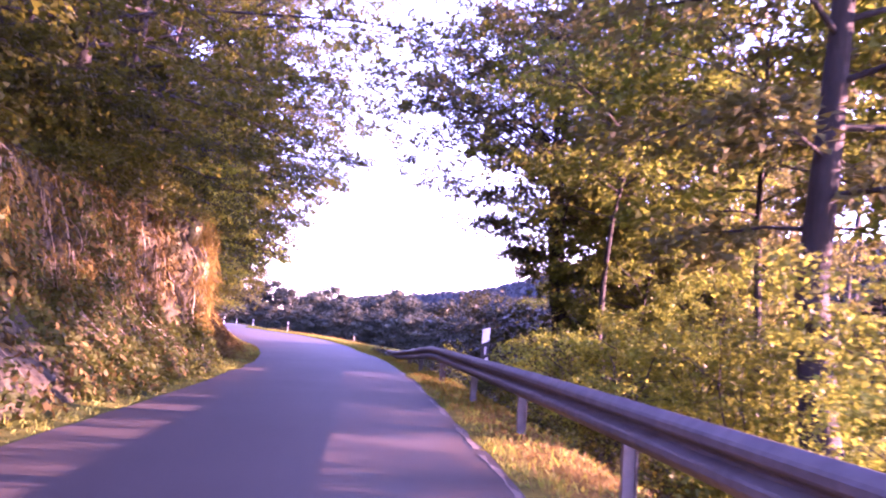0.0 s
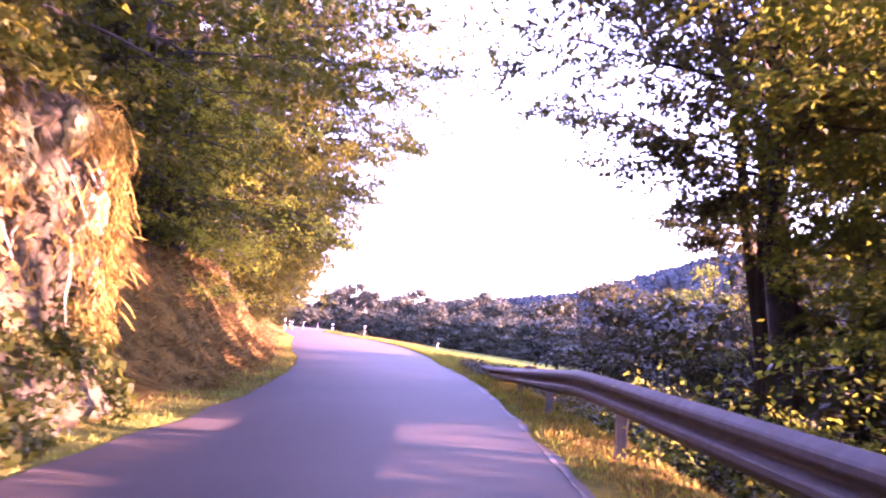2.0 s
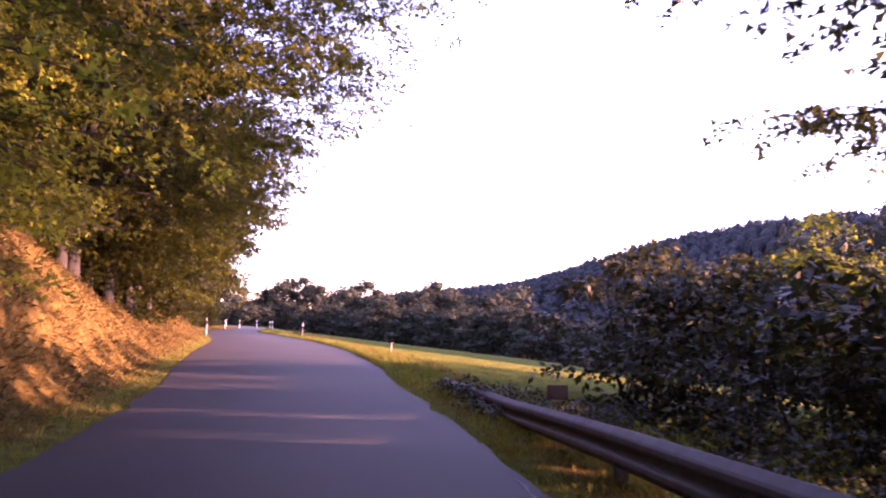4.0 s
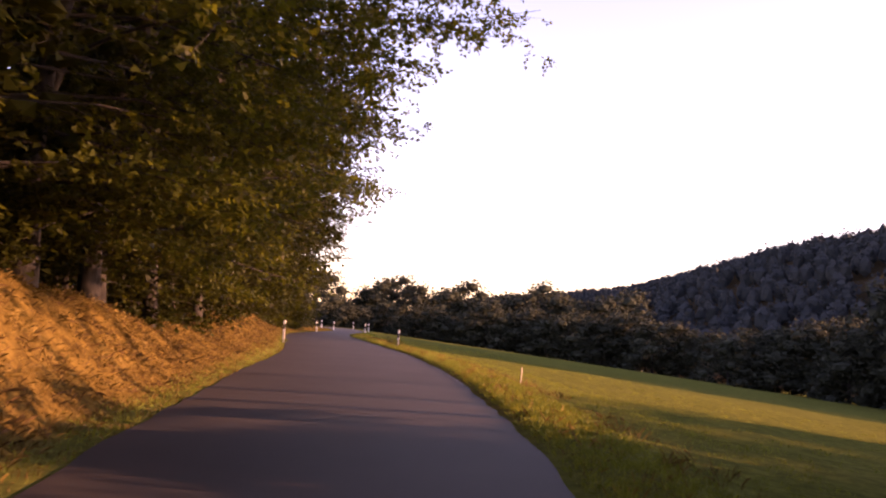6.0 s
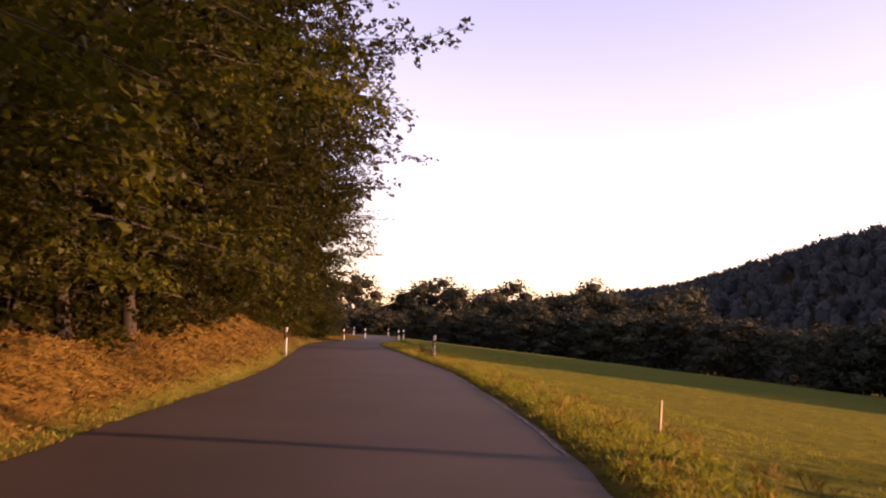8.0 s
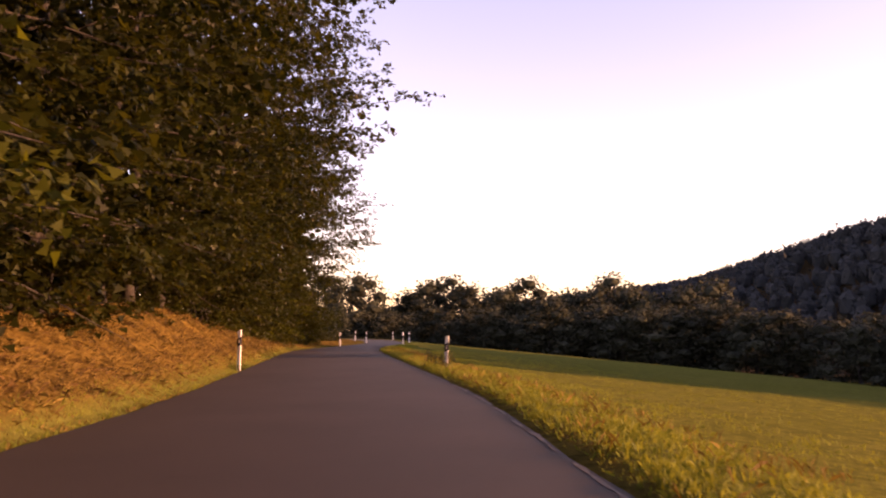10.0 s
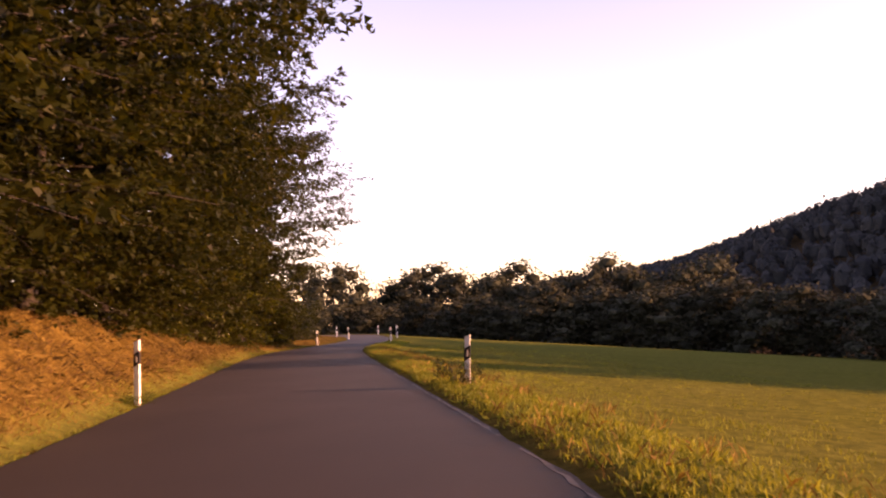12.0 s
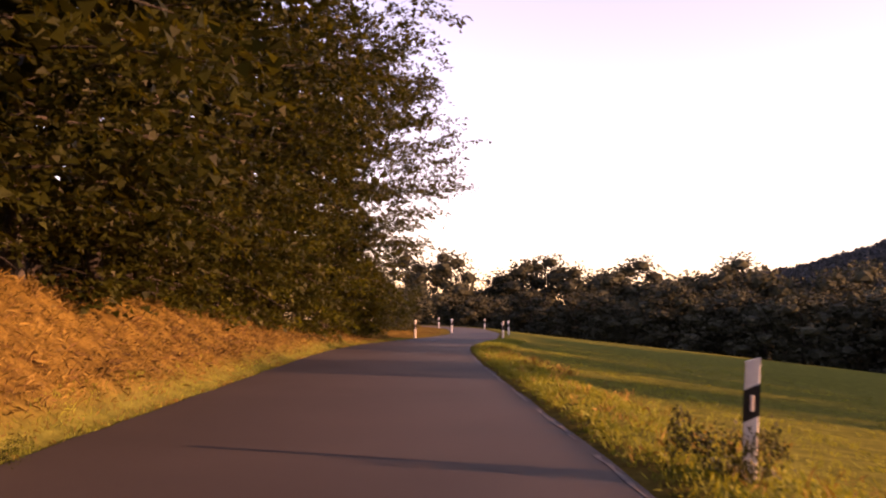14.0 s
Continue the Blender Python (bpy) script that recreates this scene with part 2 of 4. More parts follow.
def leaf_quads(c, along, length, width, rng):
    """Diamond leaves at places c that point along, turned at random about that way."""
    n = len(c)
    along = along / (np.linalg.norm(along, axis=1)[:, None] + 1e-9)
    up = np.array([0, 0, 1.0]) + rng.normal(0, 0.45, (n, 3))
    side = np.cross(along, up)
    side /= np.linalg.norm(side, axis=1)[:, None] + 1e-9
    L, W = np.broadcast_to(length, (n,))[:, None], np.broadcast_to(width, (n,))[:, None]
    v = np.stack([c, c + along * L * 0.45 + side * W * 0.5, c + along * L, c + along * L * 0.45 - side * W * 0.5], axis=1)
    return v.reshape(-1, 3), np.arange(4 * n).reshape(n, 4)


def leaf_tris(c, along, length, width, rng):
    """Small pointed leaves of one face each, widest a third of the way along."""
    n = len(c)
    along = along / (np.linalg.norm(along, axis=1)[:, None] + 1e-9)
    side = np.cross(along, np.array([0, 0, 1.0]) + rng.normal(0, 0.5, (n, 3)))
    side /= np.linalg.norm(side, axis=1)[:, None] + 1e-9
    L, W = np.broadcast_to(length, (n,))[:, None], np.broadcast_to(width, (n,))[:, None]
    low = rng.uniform(0.0, 0.3, (n, 1))
    v = np.stack([c + along * L * low + side * W * 0.5, c + along * L, c + along * L * (0.45 - low) - side * W * 0.5], axis=1)
    return v.reshape(-1, 3), np.arange(3 * n).reshape(n, 3)


# ---- the line of the road ----
CENTRE = [(-400, 62), (-60, 11.0), (-10, 3.75), (3, 1.66), (8, 0.86), (11, 0.36), (15.5, -0.46), (20, -1.36), (25.6, -2.74), (30, -4.1), (33, -5.1), (37, -6.4), (41, -7.72), (43, -8.4),
          (54, -12.2), (64, -15.9), (75, -20.8), (83, -24.4), (94, -29.3), (102, -32.4), (113, -34.6), (126, -38.2), (149, -48.0), (162, -57.5), (178, -74.0), (205, -106), (260, -172), (900, -900)]
HALF = [(-60, 2.0), (3, 1.98), (10, 1.92), (20, 1.88), (26, 2.0), (33, 2.15), (38, 2.5), (43, 2.7), (50, 2.9), (56, 2.85), (75, 2.7), (94, 2.65), (110, 2.4), (123, 1.8), (900, 1.8)]
_y = np.arange(-400, 900.1, 0.5)
_x = np.interp(_y, *zip(*CENTRE))
_k = np.exp(-0.5 * (np.arange(-16, 17) * 0.5 / 2.6) ** 2)
_x = np.convolve(np.pad(_x, 16, mode="edge"), _k / _k.sum(), mode="valid")
_t = np.gradient(_x, _y)


def xc(y):
    return np.interp(y, _y, _x)


def right_of(y):
    """The way to the right of the road at y."""
    g = np.interp(y, _y, _t)
    n = np.sqrt(1 + g * g)
    return np.stack([1 / n, -g / n], axis=-1)


MEAN_RIGHT = np.array([0.93, 0.37])


def lay(y, d):
    """World x, y of a place d metres to the right of the road's middle."""
    y, d = np.asarray(y, dtype=float), np.asarray(d, dtype=float)
    near, far = np.clip(d, -30, 40), d - np.clip(d, -30, 40)
    r = right_of(y)
    return xc(y) + r[..., 0] * near + MEAN_RIGHT[0] * far, y + r[..., 1] * near + MEAN_RIGHT[1] * far


def unlay(x, yw):
    """The y and d of a place in the world."""
    y, d = float(yw), 0.0
    for _ in range(60):
        px, py = lay(y, d)
        r = right_of(y)
        ex, ey = x - float(px), yw - float(py)
        d += 0.8 * (ex * float(r[0]) + ey * float(r[1]))
        y += 0.6 * (-ex * float(r[1]) + ey * float(r[0])) * float(r[0])
    return y, d


def half(y):
    return np.interp(y, *zip(*HALF))


def smooth(a, b, v):
    q = np.clip((np.asarray(v, dtype=float) - a) / (b - a), 0, 1)
    return q * q * (3 - 2 * q)


def wave(x, y, s, seed=0.0):
    """A cheap smooth unevenness, about -1 to 1."""
    return (np.sin(x / s + seed) * np.cos(y / s * 1.13 + 1.7 * seed) + 0.5 * np.sin(x / s * 2.3 - y / s * 1.9 + seed * 3)) / 1.5


def hill(x, y):
    """The wooded hill across the valley: a ridge that runs away from the road."""
    ridge = np.array([(-200, 950), (20, 735), (58, 590), (93, 495), (128, 432), (165, 375), (230, 300), (330, 150)], dtype=float)
    tops = np.array([28, 41, 46, 53, 55, 50, 38, 16], dtype=float)
    best = np.zeros_like(x)
    for (a, b, h0, h1) in zip(ridge[:-1], ridge[1:], tops[:-1], tops[1:]):
        ab = b - a
        q = np.clip(((x - a[0]) * ab[0] + (y - a[1]) * ab[1]) / (ab @ ab), 0, 1)
        dist = np.hypot(x - a[0] - q * ab[0], y - a[1] - q * ab[1])
        best = np.maximum(best, (h0 + (h1 - h0) * q) * (1 - smooth(0, 170, dist)))
    return best


BANK = [(-60, 3.4), (-6, 3.4), (16, 3.4), (18.5, 3.3), (23, 2.4), (30, 2.5), (34, 2.8), (37, 2.5), (41, 2.05), (46, 1.65), (52, 1.0), (58, 0.84), (63, 1.15), (68, 1.68), (76, 1.95), (90, 1.4), (105, 0.5), (115, 0.25), (140, 0.2), (900, 0.2)]


def height(y, d):
    """Ground level at d metres right of the middle of the road, at y along it."""
    y, d = np.asarray(y, dtype=float), np.asarray(d, dtype=float)
    x, yy = lay(y, d)
    e = np.abs(d) - half(y)
    e = np.where(d < 0, e - 0.5 * np.exp(-((y - 20.2) / 1.2) ** 2) * smooth(0.3, 1.0, e), e)
    wooded = 1 - smooth(24, 40, y)
    steep = -0.05 * smooth(0.2, 1.0, e) - 0.5 * smooth(0.9, 2.0, e) - 3.1 * smooth(1.4, 9, e) - 4.4 * smooth(8, 75, e)
    meadow = -0.04 * smooth(0, 1, e) - 0.105 * np.clip(e - 1.0, 0, 74) + 0.1 * smooth(0, 30, e) * wave(x, yy, 6.0)
    right = steep * wooded + (meadow + 0.10 * smooth(0.05, 0.4, e) * (1 - smooth(0.9, 2.4, e))) * (1 - wooded)
    top = np.interp(y, *zip(*BANK))
    cut = 1 - smooth(17.5, 22, y)
    rise = 0.36 * smooth(48, 62, y) * (1 - smooth(95, 110, y))
    top = top - rise
    left = (0.05 + rise) * smooth(0.2, 0.9, e) + top * (cut * smooth(2.2, 3.2, e) + (1 - cut) * smooth(0.55, 3.1, e)) + 0.42 * np.clip(e - 3.6, 0, 40) * smooth(125, 95, y) + 0.15 * smooth(0.8, 2.0, e) * wave(x, yy, 0.9, 2.0)
    z = np.where(d > 0, right, left)
    z = z + hill(x, yy) * smooth(85, 130, e) * (d > 0)
    return np.where(e < -0.2, -0.08, z - 0.015)


# ---- ground ----
def build_ground():
    ys = np.concatenate([np.array([-400, -200, -100, -60]), np.arange(-40, -10, 3.0), np.arange(-10, 130, 0.5), np.arange(130, 200, 3.0), np.arange(200, 900.1, 25)])
    right_d = np.concatenate([[0.0], np.array([-0.3]), np.arange(-0.08, 4, 0.3), np.arange(4, 12, 0.8), np.arange(12, 90, 4), np.arange(90, 400, 18), [480, 700, 1100, 1600]])
    left_d = np.concatenate([[0.0], np.array([-0.3]), np.arange(-0.08, 5, 0.25), np.arange(5, 12, 0.8), np.arange(12, 60, 5), [80, 140, 300, 700, 1400]])
    cols_e = [(-1, e) for e in left_d[::-1]] + [(1, e) for e in right_d[1:]]
    Y = np.repeat(ys[:, None], len(cols_e), axis=1)
    H = half(ys)
    D = np.stack([np.where(e == 0.0, 0.0 * H, sgn * (H + e)) if i != len(left_d) - 1 else 0 * H for i, (sgn, e) in enumerate(cols_e)], axis=1)
    X, YY = lay(Y, D)
    Z = height(Y, D)
    r, c = Y.shape
    idx = np.arange(r * c).reshape(r, c)
    faces = np.stack([idx[:-1, :-1], idx[:-1, 1:], idx[1:, 1:], idx[1:, :-1]], axis=-1).reshape(-1, 4)
    ob = mesh_object("ground", np.stack([X, YY, Z], axis=-1).reshape(-1, 3), faces, GROUND, smooth=True)
    E = np.abs(D) - half(Y)
    dry = np.where(D < 0, smooth(0.38, 0.8, E) * (1 - smooth(3.2, 5.5, E)), 0.75 * (1 - smooth(28, 38, Y)) * smooth(0.1, 0.4, E) * (1 - smooth(1.6, 3, E)))
    dry = np.maximum(dry, 0.8 * (D > 0) * (1 - smooth(0.18, 0.5, E)) * smooth(36, 44, Y))
    dry = np.maximum(dry, 0.75 * (D < 0) * smooth(100, 112, Y) * (1 - smooth(6, 12, E)))
    litter = np.where(D < 0, smooth(3.0, 5.5, E) * (1 - smooth(110, 130, Y)), (1 - smooth(26, 38, Y)) * (0.25 * smooth(0.1, 0.4, E) + 0.75 * smooth(1.0, 1.9, E)))
    litter = np.maximum(litter, (D > 0) * smooth(76, 84, E))
    for name, arr in (("dry", dry), ("litter", litter)):
        at = ob.data.attributes.new(name, "FLOAT", "POINT")
        at.data.foreach_set("value", np.clip(arr, 0, 1).astype(np.float32).ravel())
    return tagged(ob, "grassy ground with a dry roadside bank and sloping meadow", "ground", kind="structure")


def build_road():
    ys = np.concatenate([np.arange(-100, -10, 3.0), np.arange(-10, 130, 0.4), np.arange(130, 400, 2.0)])
    rng = np.random.default_rng(4)
    q = np.linspace(-1, 1, 13)
    ragged = 0.03 * np.interp(ys, np.arange(-100, 400, 0.7), rng.normal(0, 1, len(np.arange(-100, 400, 0.7))))
    D = q[None, :] * (half(ys)[:, None] + np.abs(q[None, :]) ** 8 * ragged[:, None])
    Y = np.repeat(ys[:, None], len(q), axis=1)
    X, YY = lay(Y, D)
    Z = 0.012 * (1 - q[None, :] ** 2) + 0.004 * wave(X, YY, 3.0) + 0 * Y
    top = np.stack([X, YY, Z], axis=-1)
    skirt_l, skirt_r = top[:, :1].copy(), top[:, -1:].copy()
    skirt_l[..., 2] = skirt_r[..., 2] = -0.15
    P = np.concatenate([skirt_l, top, skirt_r], axis=1)
    r, c = P.shape[:2]
    idx = np.arange(r * c).reshape(r, c)
    faces = np.stack([idx[:-1, :-1], idx[:-1, 1:], idx[1:, 1:], idx[1:, :-1]], axis=-1).reshape(-1, 4)
    return tagged(mesh_object("road", P.reshape(-1, 3), faces, ASPHALT), "narrow dark asphalt road winding along a wooded bank", "road", kind="structure")


build_ground()
build_road()


def edge_line(y0, y1, side, seed):
    """A worn pale line along the road's edge, broken where it has crumbled away."""
    rg = np.random.default_rng(seed)
    y = y0
    while y < y1:
        run = rg.uniform(0.6, 5.0)
        ys = np.arange(y, min(y + run, y1), 0.25)
        if len(ys) > 2:
            inner = half(ys) - 0.082 + rg.normal(0, 0.012, len(ys))
            outer = half(ys) - 0.035 + rg.normal(0, 0.018, len(ys))
            P = []
            for dd, z in ((outer, -0.004), (outer, 0.003), (inner, 0.006), (inner, 0.003)):
                x, yw = lay(ys, side * dd)
                P.append(np.stack([x, yw, np.full(len(ys), z)], axis=1))
            P = np.stack(P, axis=1)
            idx = np.arange(len(ys) * 4).reshape(-1, 4)
            f = np.stack([idx[:-1, :-1], idx[:-1, 1:], idx[1:, 1:], idx[1:, :-1]], axis=-1).reshape(-1, 4)
            tagged(mesh_object("edge_line", P.reshape(-1, 3), f, LINE), "worn pale edge line on the asphalt", "edge line", kind="structure")
        y += run + rg.uniform(0.1, 0.9)


edge_line(-4, 24, 1, 3)
edge_line(48, 118, 1, 4)


# ---- trees ----
def ball_mesh(level):
    bm = bmesh.new()
    bmesh.ops.create_icosphere(bm, subdivisions=level, radius=1.0)
    v, f = np.array([p.co[:] for p in bm.verts]), np.array([[p.index for p in q.verts] for q in bm.faces])
    bm.free()
    return v, f


BALL = ball_mesh(1)


def lump(cen, size, rg, rough=0.13):
    """A knobbly mass of dense foliage in triangles."""
    v, f = BALL
    ph = rg.uniform(0, 6, 3)
    k = 1 + rough * np.sin(v[:, :1] * 5 + ph[0]) * np.cos(v[:, 1:2] * 6 + ph[1]) + rough * np.sin(v[:, 2:] * 8 + ph[2]) * 0.7 + rg.normal(0, rough * 0.5, (len(v), 1))
    return cen + v * k * size, f


def mixed(leaves, core):
    """Leaves and dense foliage as one set of triangles."""
    v, f = leaves
    return join([(v, f if f.shape[1] == 3 else np.concatenate([f[:, [0, 1, 2]], f[:, [0, 2, 3]]])), core])


def branch(start, way, length, n, droop, wob, rng):
    """A curved path from start that sets off along way and sinks by droop."""
    q = np.linspace(0, 1, n)
    p = start + way * (q * length)[:, None]
    p[:, 2] -= droop * length * q ** 2
    p[1:] += np.cumsum(rng.normal(0, wob * length / n, (n - 1, 3)), axis=0)
    return p


def tree_arrays(seed, tall=13.0, trunk=0.16, base=0.12, spread=4.5, lopsided=0.5, limbs=30, subs=7, twigs=6, leaves=11, leaf=0.13, twig=0.7, lean=0.04, up=(0.05, 0.7), forks=1, clear=None, core=0.0, dense=1.0, stripped=False, fine=False, fork_at=0.0, sag=-0.12):
    """Wood (places, quads) and leaves (places, quads) of one tree whose crown reaches further towards +x."""
    rng = np.random.default_rng(seed)
    wood, cs, ways, inner = [], [], [], []
    stems = []
    for f in range(forks):
        n = 9
        q = np.linspace(0, 1, n)
        apart = np.clip(q - fork_at, 0, 1) / (1 - fork_at)
        p = np.stack([lean * tall * q ** 1.5 + (0.25 + 2.0 * fork_at) * f * apart, (1 + 3 * fork_at) * (f - (forks - 1) / 2) * apart, tall * (0.95 - 0.08 * f) * q], axis=1)
        p[1:, :2] += np.cumsum(rng.normal(0, 0.012 * tall, (n - 1, 2)), axis=0)
        stems.append(p)
        wood.append(tube(p, trunk * (1 - 0.92 * q ** 0.9) * np.where(q == 0, 1.35, 1.0), 8))
    for i in range(limbs):
        p = stems[i % forks]
        fr = base + (0.97 - base) * ((i + rng.uniform(0, 0.8)) / limbs)
        k = fr * (len(p) - 1)
        a = int(min(k, len(p) - 2))
        start = p[a] + (p[a + 1] - p[a]) * (k - a)
        az = i * 2.4 + rng.normal(0, 0.3)
        bias = 1 + lopsided * math.cos(az)
        length = spread * bias * (0.35 + 0.65 * math.sin(math.pi * min(1, 0.18 + 0.80 * (fr - base) / (1 - base)))) * rng.uniform(0.75, 1.15)
        el = up[0] + (up[1] - up[0]) * fr + rng.normal(0, 0.12)
        way = np.array([math.cos(az) * math.cos(el), math.sin(az) * math.cos(el), math.sin(el)])
        lp = branch(start, way, length, 6, 0.16, 0.10, rng)
        while clear and np.any(lp[:, 0] > clear[0] - 0.5 + clear[1] * np.maximum(0, lp[:, 2] - clear[2])) and length > 0.6:
            length *= 0.85
            lp = branch(start, way, length, 6, 0.16, 0.06, rng)
        if core and length > 1.2:
            for q in (0.25, 0.5):
                mid = lp[int(q * 5)] + rng.normal(0, 0.15, 3)
                r = core * rng.uniform(0.75, 1.2) * (1.0 if q < 0.5 else 0.8)
                if clear and (mid[2] < clear[3] + 1.2 or abs(mid[1]) > 2.0 or mid[0] + 1.7 > clear[0] + clear[1] * max(0.0, mid[2] - clear[2])):
                    continue
                if mid[2] < 1.0:
                    continue
                inner.append(lump(mid, np.array([r, r, 0.7 * r]), rng, 0.3))
        r0 = trunk * 0.2 * (1 - 0.75 * fr) * min(1, length / 3) + 0.012
        if trunk > 0.02:
            wood.append(tube(lp, np.linspace(r0, 0.006, 6), 5))
        for j in range(subs):
            q = 0.10 + 0.90 * ((j + rng.uniform(0, 1)) / subs) ** (0.65 if fine else 1.0)
            k = q * 5
            a = int(min(k, 4))
            s0 = lp[a] + (lp[a + 1] - lp[a]) * (k - a)
            side = 1 if j % 2 else -1
            turn = az + side * rng.uniform(0.5, 1.1)
            e2 = el * 0.4 + rng.normal(0, 0.25)
            w2 = np.array([math.cos(turn) * math.cos(e2), math.sin(turn) * math.cos(e2), math.sin(e2)])
            l2 = max(0.5, length * 0.42 * (1.15 - 0.6 * q)) * rng.uniform(0.7, 1.2)
            sp = branch(s0, w2, l2, 4, 0.22, 0.12, rng)
            if clear and sp[-1, 0] > clear[0] + clear[1] * max(0, sp[-1, 2] - clear[2]):
                continue
            if trunk > 0.02 and not stripped and (forks > 1 or j % 2 == 0):
                wood.append(tube(sp, np.linspace(max(0.006, r0 * 0.35), 0.003, 4), 3))
            for m in range(twigs):
                k = (m + rng.uniform(0.2, 1)) / twigs * 3
                a = int(min(k, 2))
                t0 = sp[a] + (sp[a + 1] - sp[a]) * min(1.0, k - a)
                t_az = turn + (1 if m % 2 else -1) * rng.uniform(0.2, 1.2)
                t_way = np.array([math.cos(t_az), math.sin(t_az), rng.normal(sag, 0.25)])
                g = np.linspace(0.1, 1, leaves)
                pts = t0 + t_way * (g * twig * rng.uniform(0.7, 1.2))[:, None] + rng.normal(0, 0.05, (leaves, 3))
                pts[:, 2] -= 0.12 * g ** 2
                wy = t_way + rng.normal(0, 0.55, (leaves, 3)) + np.array([0, 0, -0.15])
                cs.append(pts)
                ways.append(wy)
    c, w = np.concatenate(cs), np.concatenate(ways)
    if clear:
        keep = (c[:, 0] < clear[0] + clear[1] * np.maximum(0, c[:, 2] - clear[2])) & (c[:, 2] > clear[3] + 0.15 * np.maximum(0, c[:, 0]))
        c, w = c[keep], w[keep]
    size = leaf * rng.uniform(0.7, 1.3, len(c)) / math.sqrt(dense)
    if dense < 1:
        keep = np.random.default_rng(seed + 7).uniform(0, 1, len(c)) < dense
        c, w, size = c[keep], w[keep], size[keep]
    leaves = leaf_tris(c, w, size, size * 0.8, rng) if fine else leaf_quads(c, w, size, size * 0.62, rng)
    return join(wood), mixed(leaves, join(inner)) if inner else leaves


def make_tree(name, seed, bark, leaf_mat, **kw):
    """A tree as a thing: trunk with its limbs, and crown."""
    wood, leaves = tree_arrays(seed, **kw)
    root = new(name)
    mesh_object("trunk", *wood, bark, root, smooth=True)
    mesh_object("crown", *leaves, leaf_mat, root)
    return root


def stand(y, d, sink=0.1):
    x, yy = lay(y, d)
    return float(x), float(yy), float(height(y, d)) - sink


def road_turn(y):
    """Degrees by which the way to the right of the road is turned."""
    r = right_of(y)
    return math.degrees(math.atan2(r[1], r[0]))


rng = np.random.default_rng(11)

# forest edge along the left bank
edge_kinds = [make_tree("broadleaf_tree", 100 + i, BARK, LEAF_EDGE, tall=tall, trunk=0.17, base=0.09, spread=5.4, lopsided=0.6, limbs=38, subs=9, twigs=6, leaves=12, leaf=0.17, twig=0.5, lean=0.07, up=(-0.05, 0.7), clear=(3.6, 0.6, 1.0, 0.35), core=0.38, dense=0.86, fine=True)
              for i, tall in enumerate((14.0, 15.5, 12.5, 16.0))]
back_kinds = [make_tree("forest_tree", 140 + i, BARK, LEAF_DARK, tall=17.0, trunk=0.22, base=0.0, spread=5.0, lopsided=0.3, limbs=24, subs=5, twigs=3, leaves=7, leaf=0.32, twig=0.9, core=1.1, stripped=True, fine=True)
              for i in range(2)]


def plant_at(kinds, used, x, yw, *rest):
    return plant(kinds, used, *unlay(x, yw), *rest)


def plant(kinds, used, y, d, turn, scale, label, category, group, tilt=0.0):
    """Stands one of the kinds at y, d; the first use moves the original, later ones are copies."""
    k = kinds[used[0] % len(kinds)]
    m = pose(*stand(y, d), 0, tilt, turn) @ Matrix.Diagonal((scale, scale, scale, 1))
    if used[0] < len(kinds):
        ob = k
        ob.matrix_basis = m
    else:
        s = k.scale.copy()
        ob = copy_thing(k, m)
        ob.scale = (scale, scale, scale)
        k.scale = s
    used[0] += 1
    return tagged(ob, label, category, group)


fine_kinds = [make_tree("broadleaf_tree", 120 + i, BARK, LEAF_EDGE_LIT, tall=tall, trunk=0.17, base=0.09, spread=6.2, lopsided=0.75, limbs=40, subs=9, twigs=6, leaves=16, leaf=0.125, twig=0.48, lean=0.15, up=(0.0, 0.6), clear=(3.5, 0.85, 1.0, 0.45), core=0.22, fine=True)
              for i, tall in enumerate((14.0, 15.5))]
near_kinds = [make_tree("broadleaf_tree", 130 + i, BARK, LEAF_MID, tall=tall, trunk=0.17, base=0.09, spread=5.4, lopsided=0.6, limbs=38, subs=8, twigs=6, leaves=15, leaf=0.14, twig=0.6, lean=0.05, up=(0.05, 0.7), clear=(3.4, 0.55, 1.0, 0.45), fine=True)
              for i, tall in enumerate((13.5, 15.0))]
over_kinds = [make_tree("broadleaf_tree", 135 + i, BARK, LEAF_EDGE_LIT, tall=tall, trunk=0.2, base=0.02, spread=6.6, lopsided=0.5, limbs=44, subs=8, twigs=6, leaves=17, leaf=0.118, twig=0.45, lean=0.08, up=(-0.05, 0.75), clear=(2.9, 1.7, 0.3, -1.6), fine=True, sag=-0.05)
              for i, tall in enumerate((12.5, 14.0))]
used, fine_used, near_used, over_used = [0], [0], [0], [0]
y = -1.5
while y < 111:
    e = float(np.interp(y, [18, 22, 36, 40, 52, 56, 90, 106], [3.3, 4.0, 4.4, 3.1, 2.9, 3.1, 3.25, 3.45])) + rng.uniform(0, 0.6)
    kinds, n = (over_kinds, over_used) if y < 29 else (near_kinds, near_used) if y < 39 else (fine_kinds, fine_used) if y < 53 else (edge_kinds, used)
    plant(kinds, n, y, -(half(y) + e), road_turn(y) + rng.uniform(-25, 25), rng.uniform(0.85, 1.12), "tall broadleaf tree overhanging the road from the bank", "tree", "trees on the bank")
    y += rng.uniform(3.6, 5.0) if y < 60 else rng.uniform(3.0, 4.2)
for y, e, s in ((40.4, 2.9, 1.1), (43.2, 3.0, 1.2), (46.6, 2.9, 1.2)):
    plant(fine_kinds, fine_used, y, -(half(y) + e), road_turn(y) + rng.uniform(-12, 12), s, "tall broadleaf tree overhanging the road from the bank", "tree", "trees on the bank")
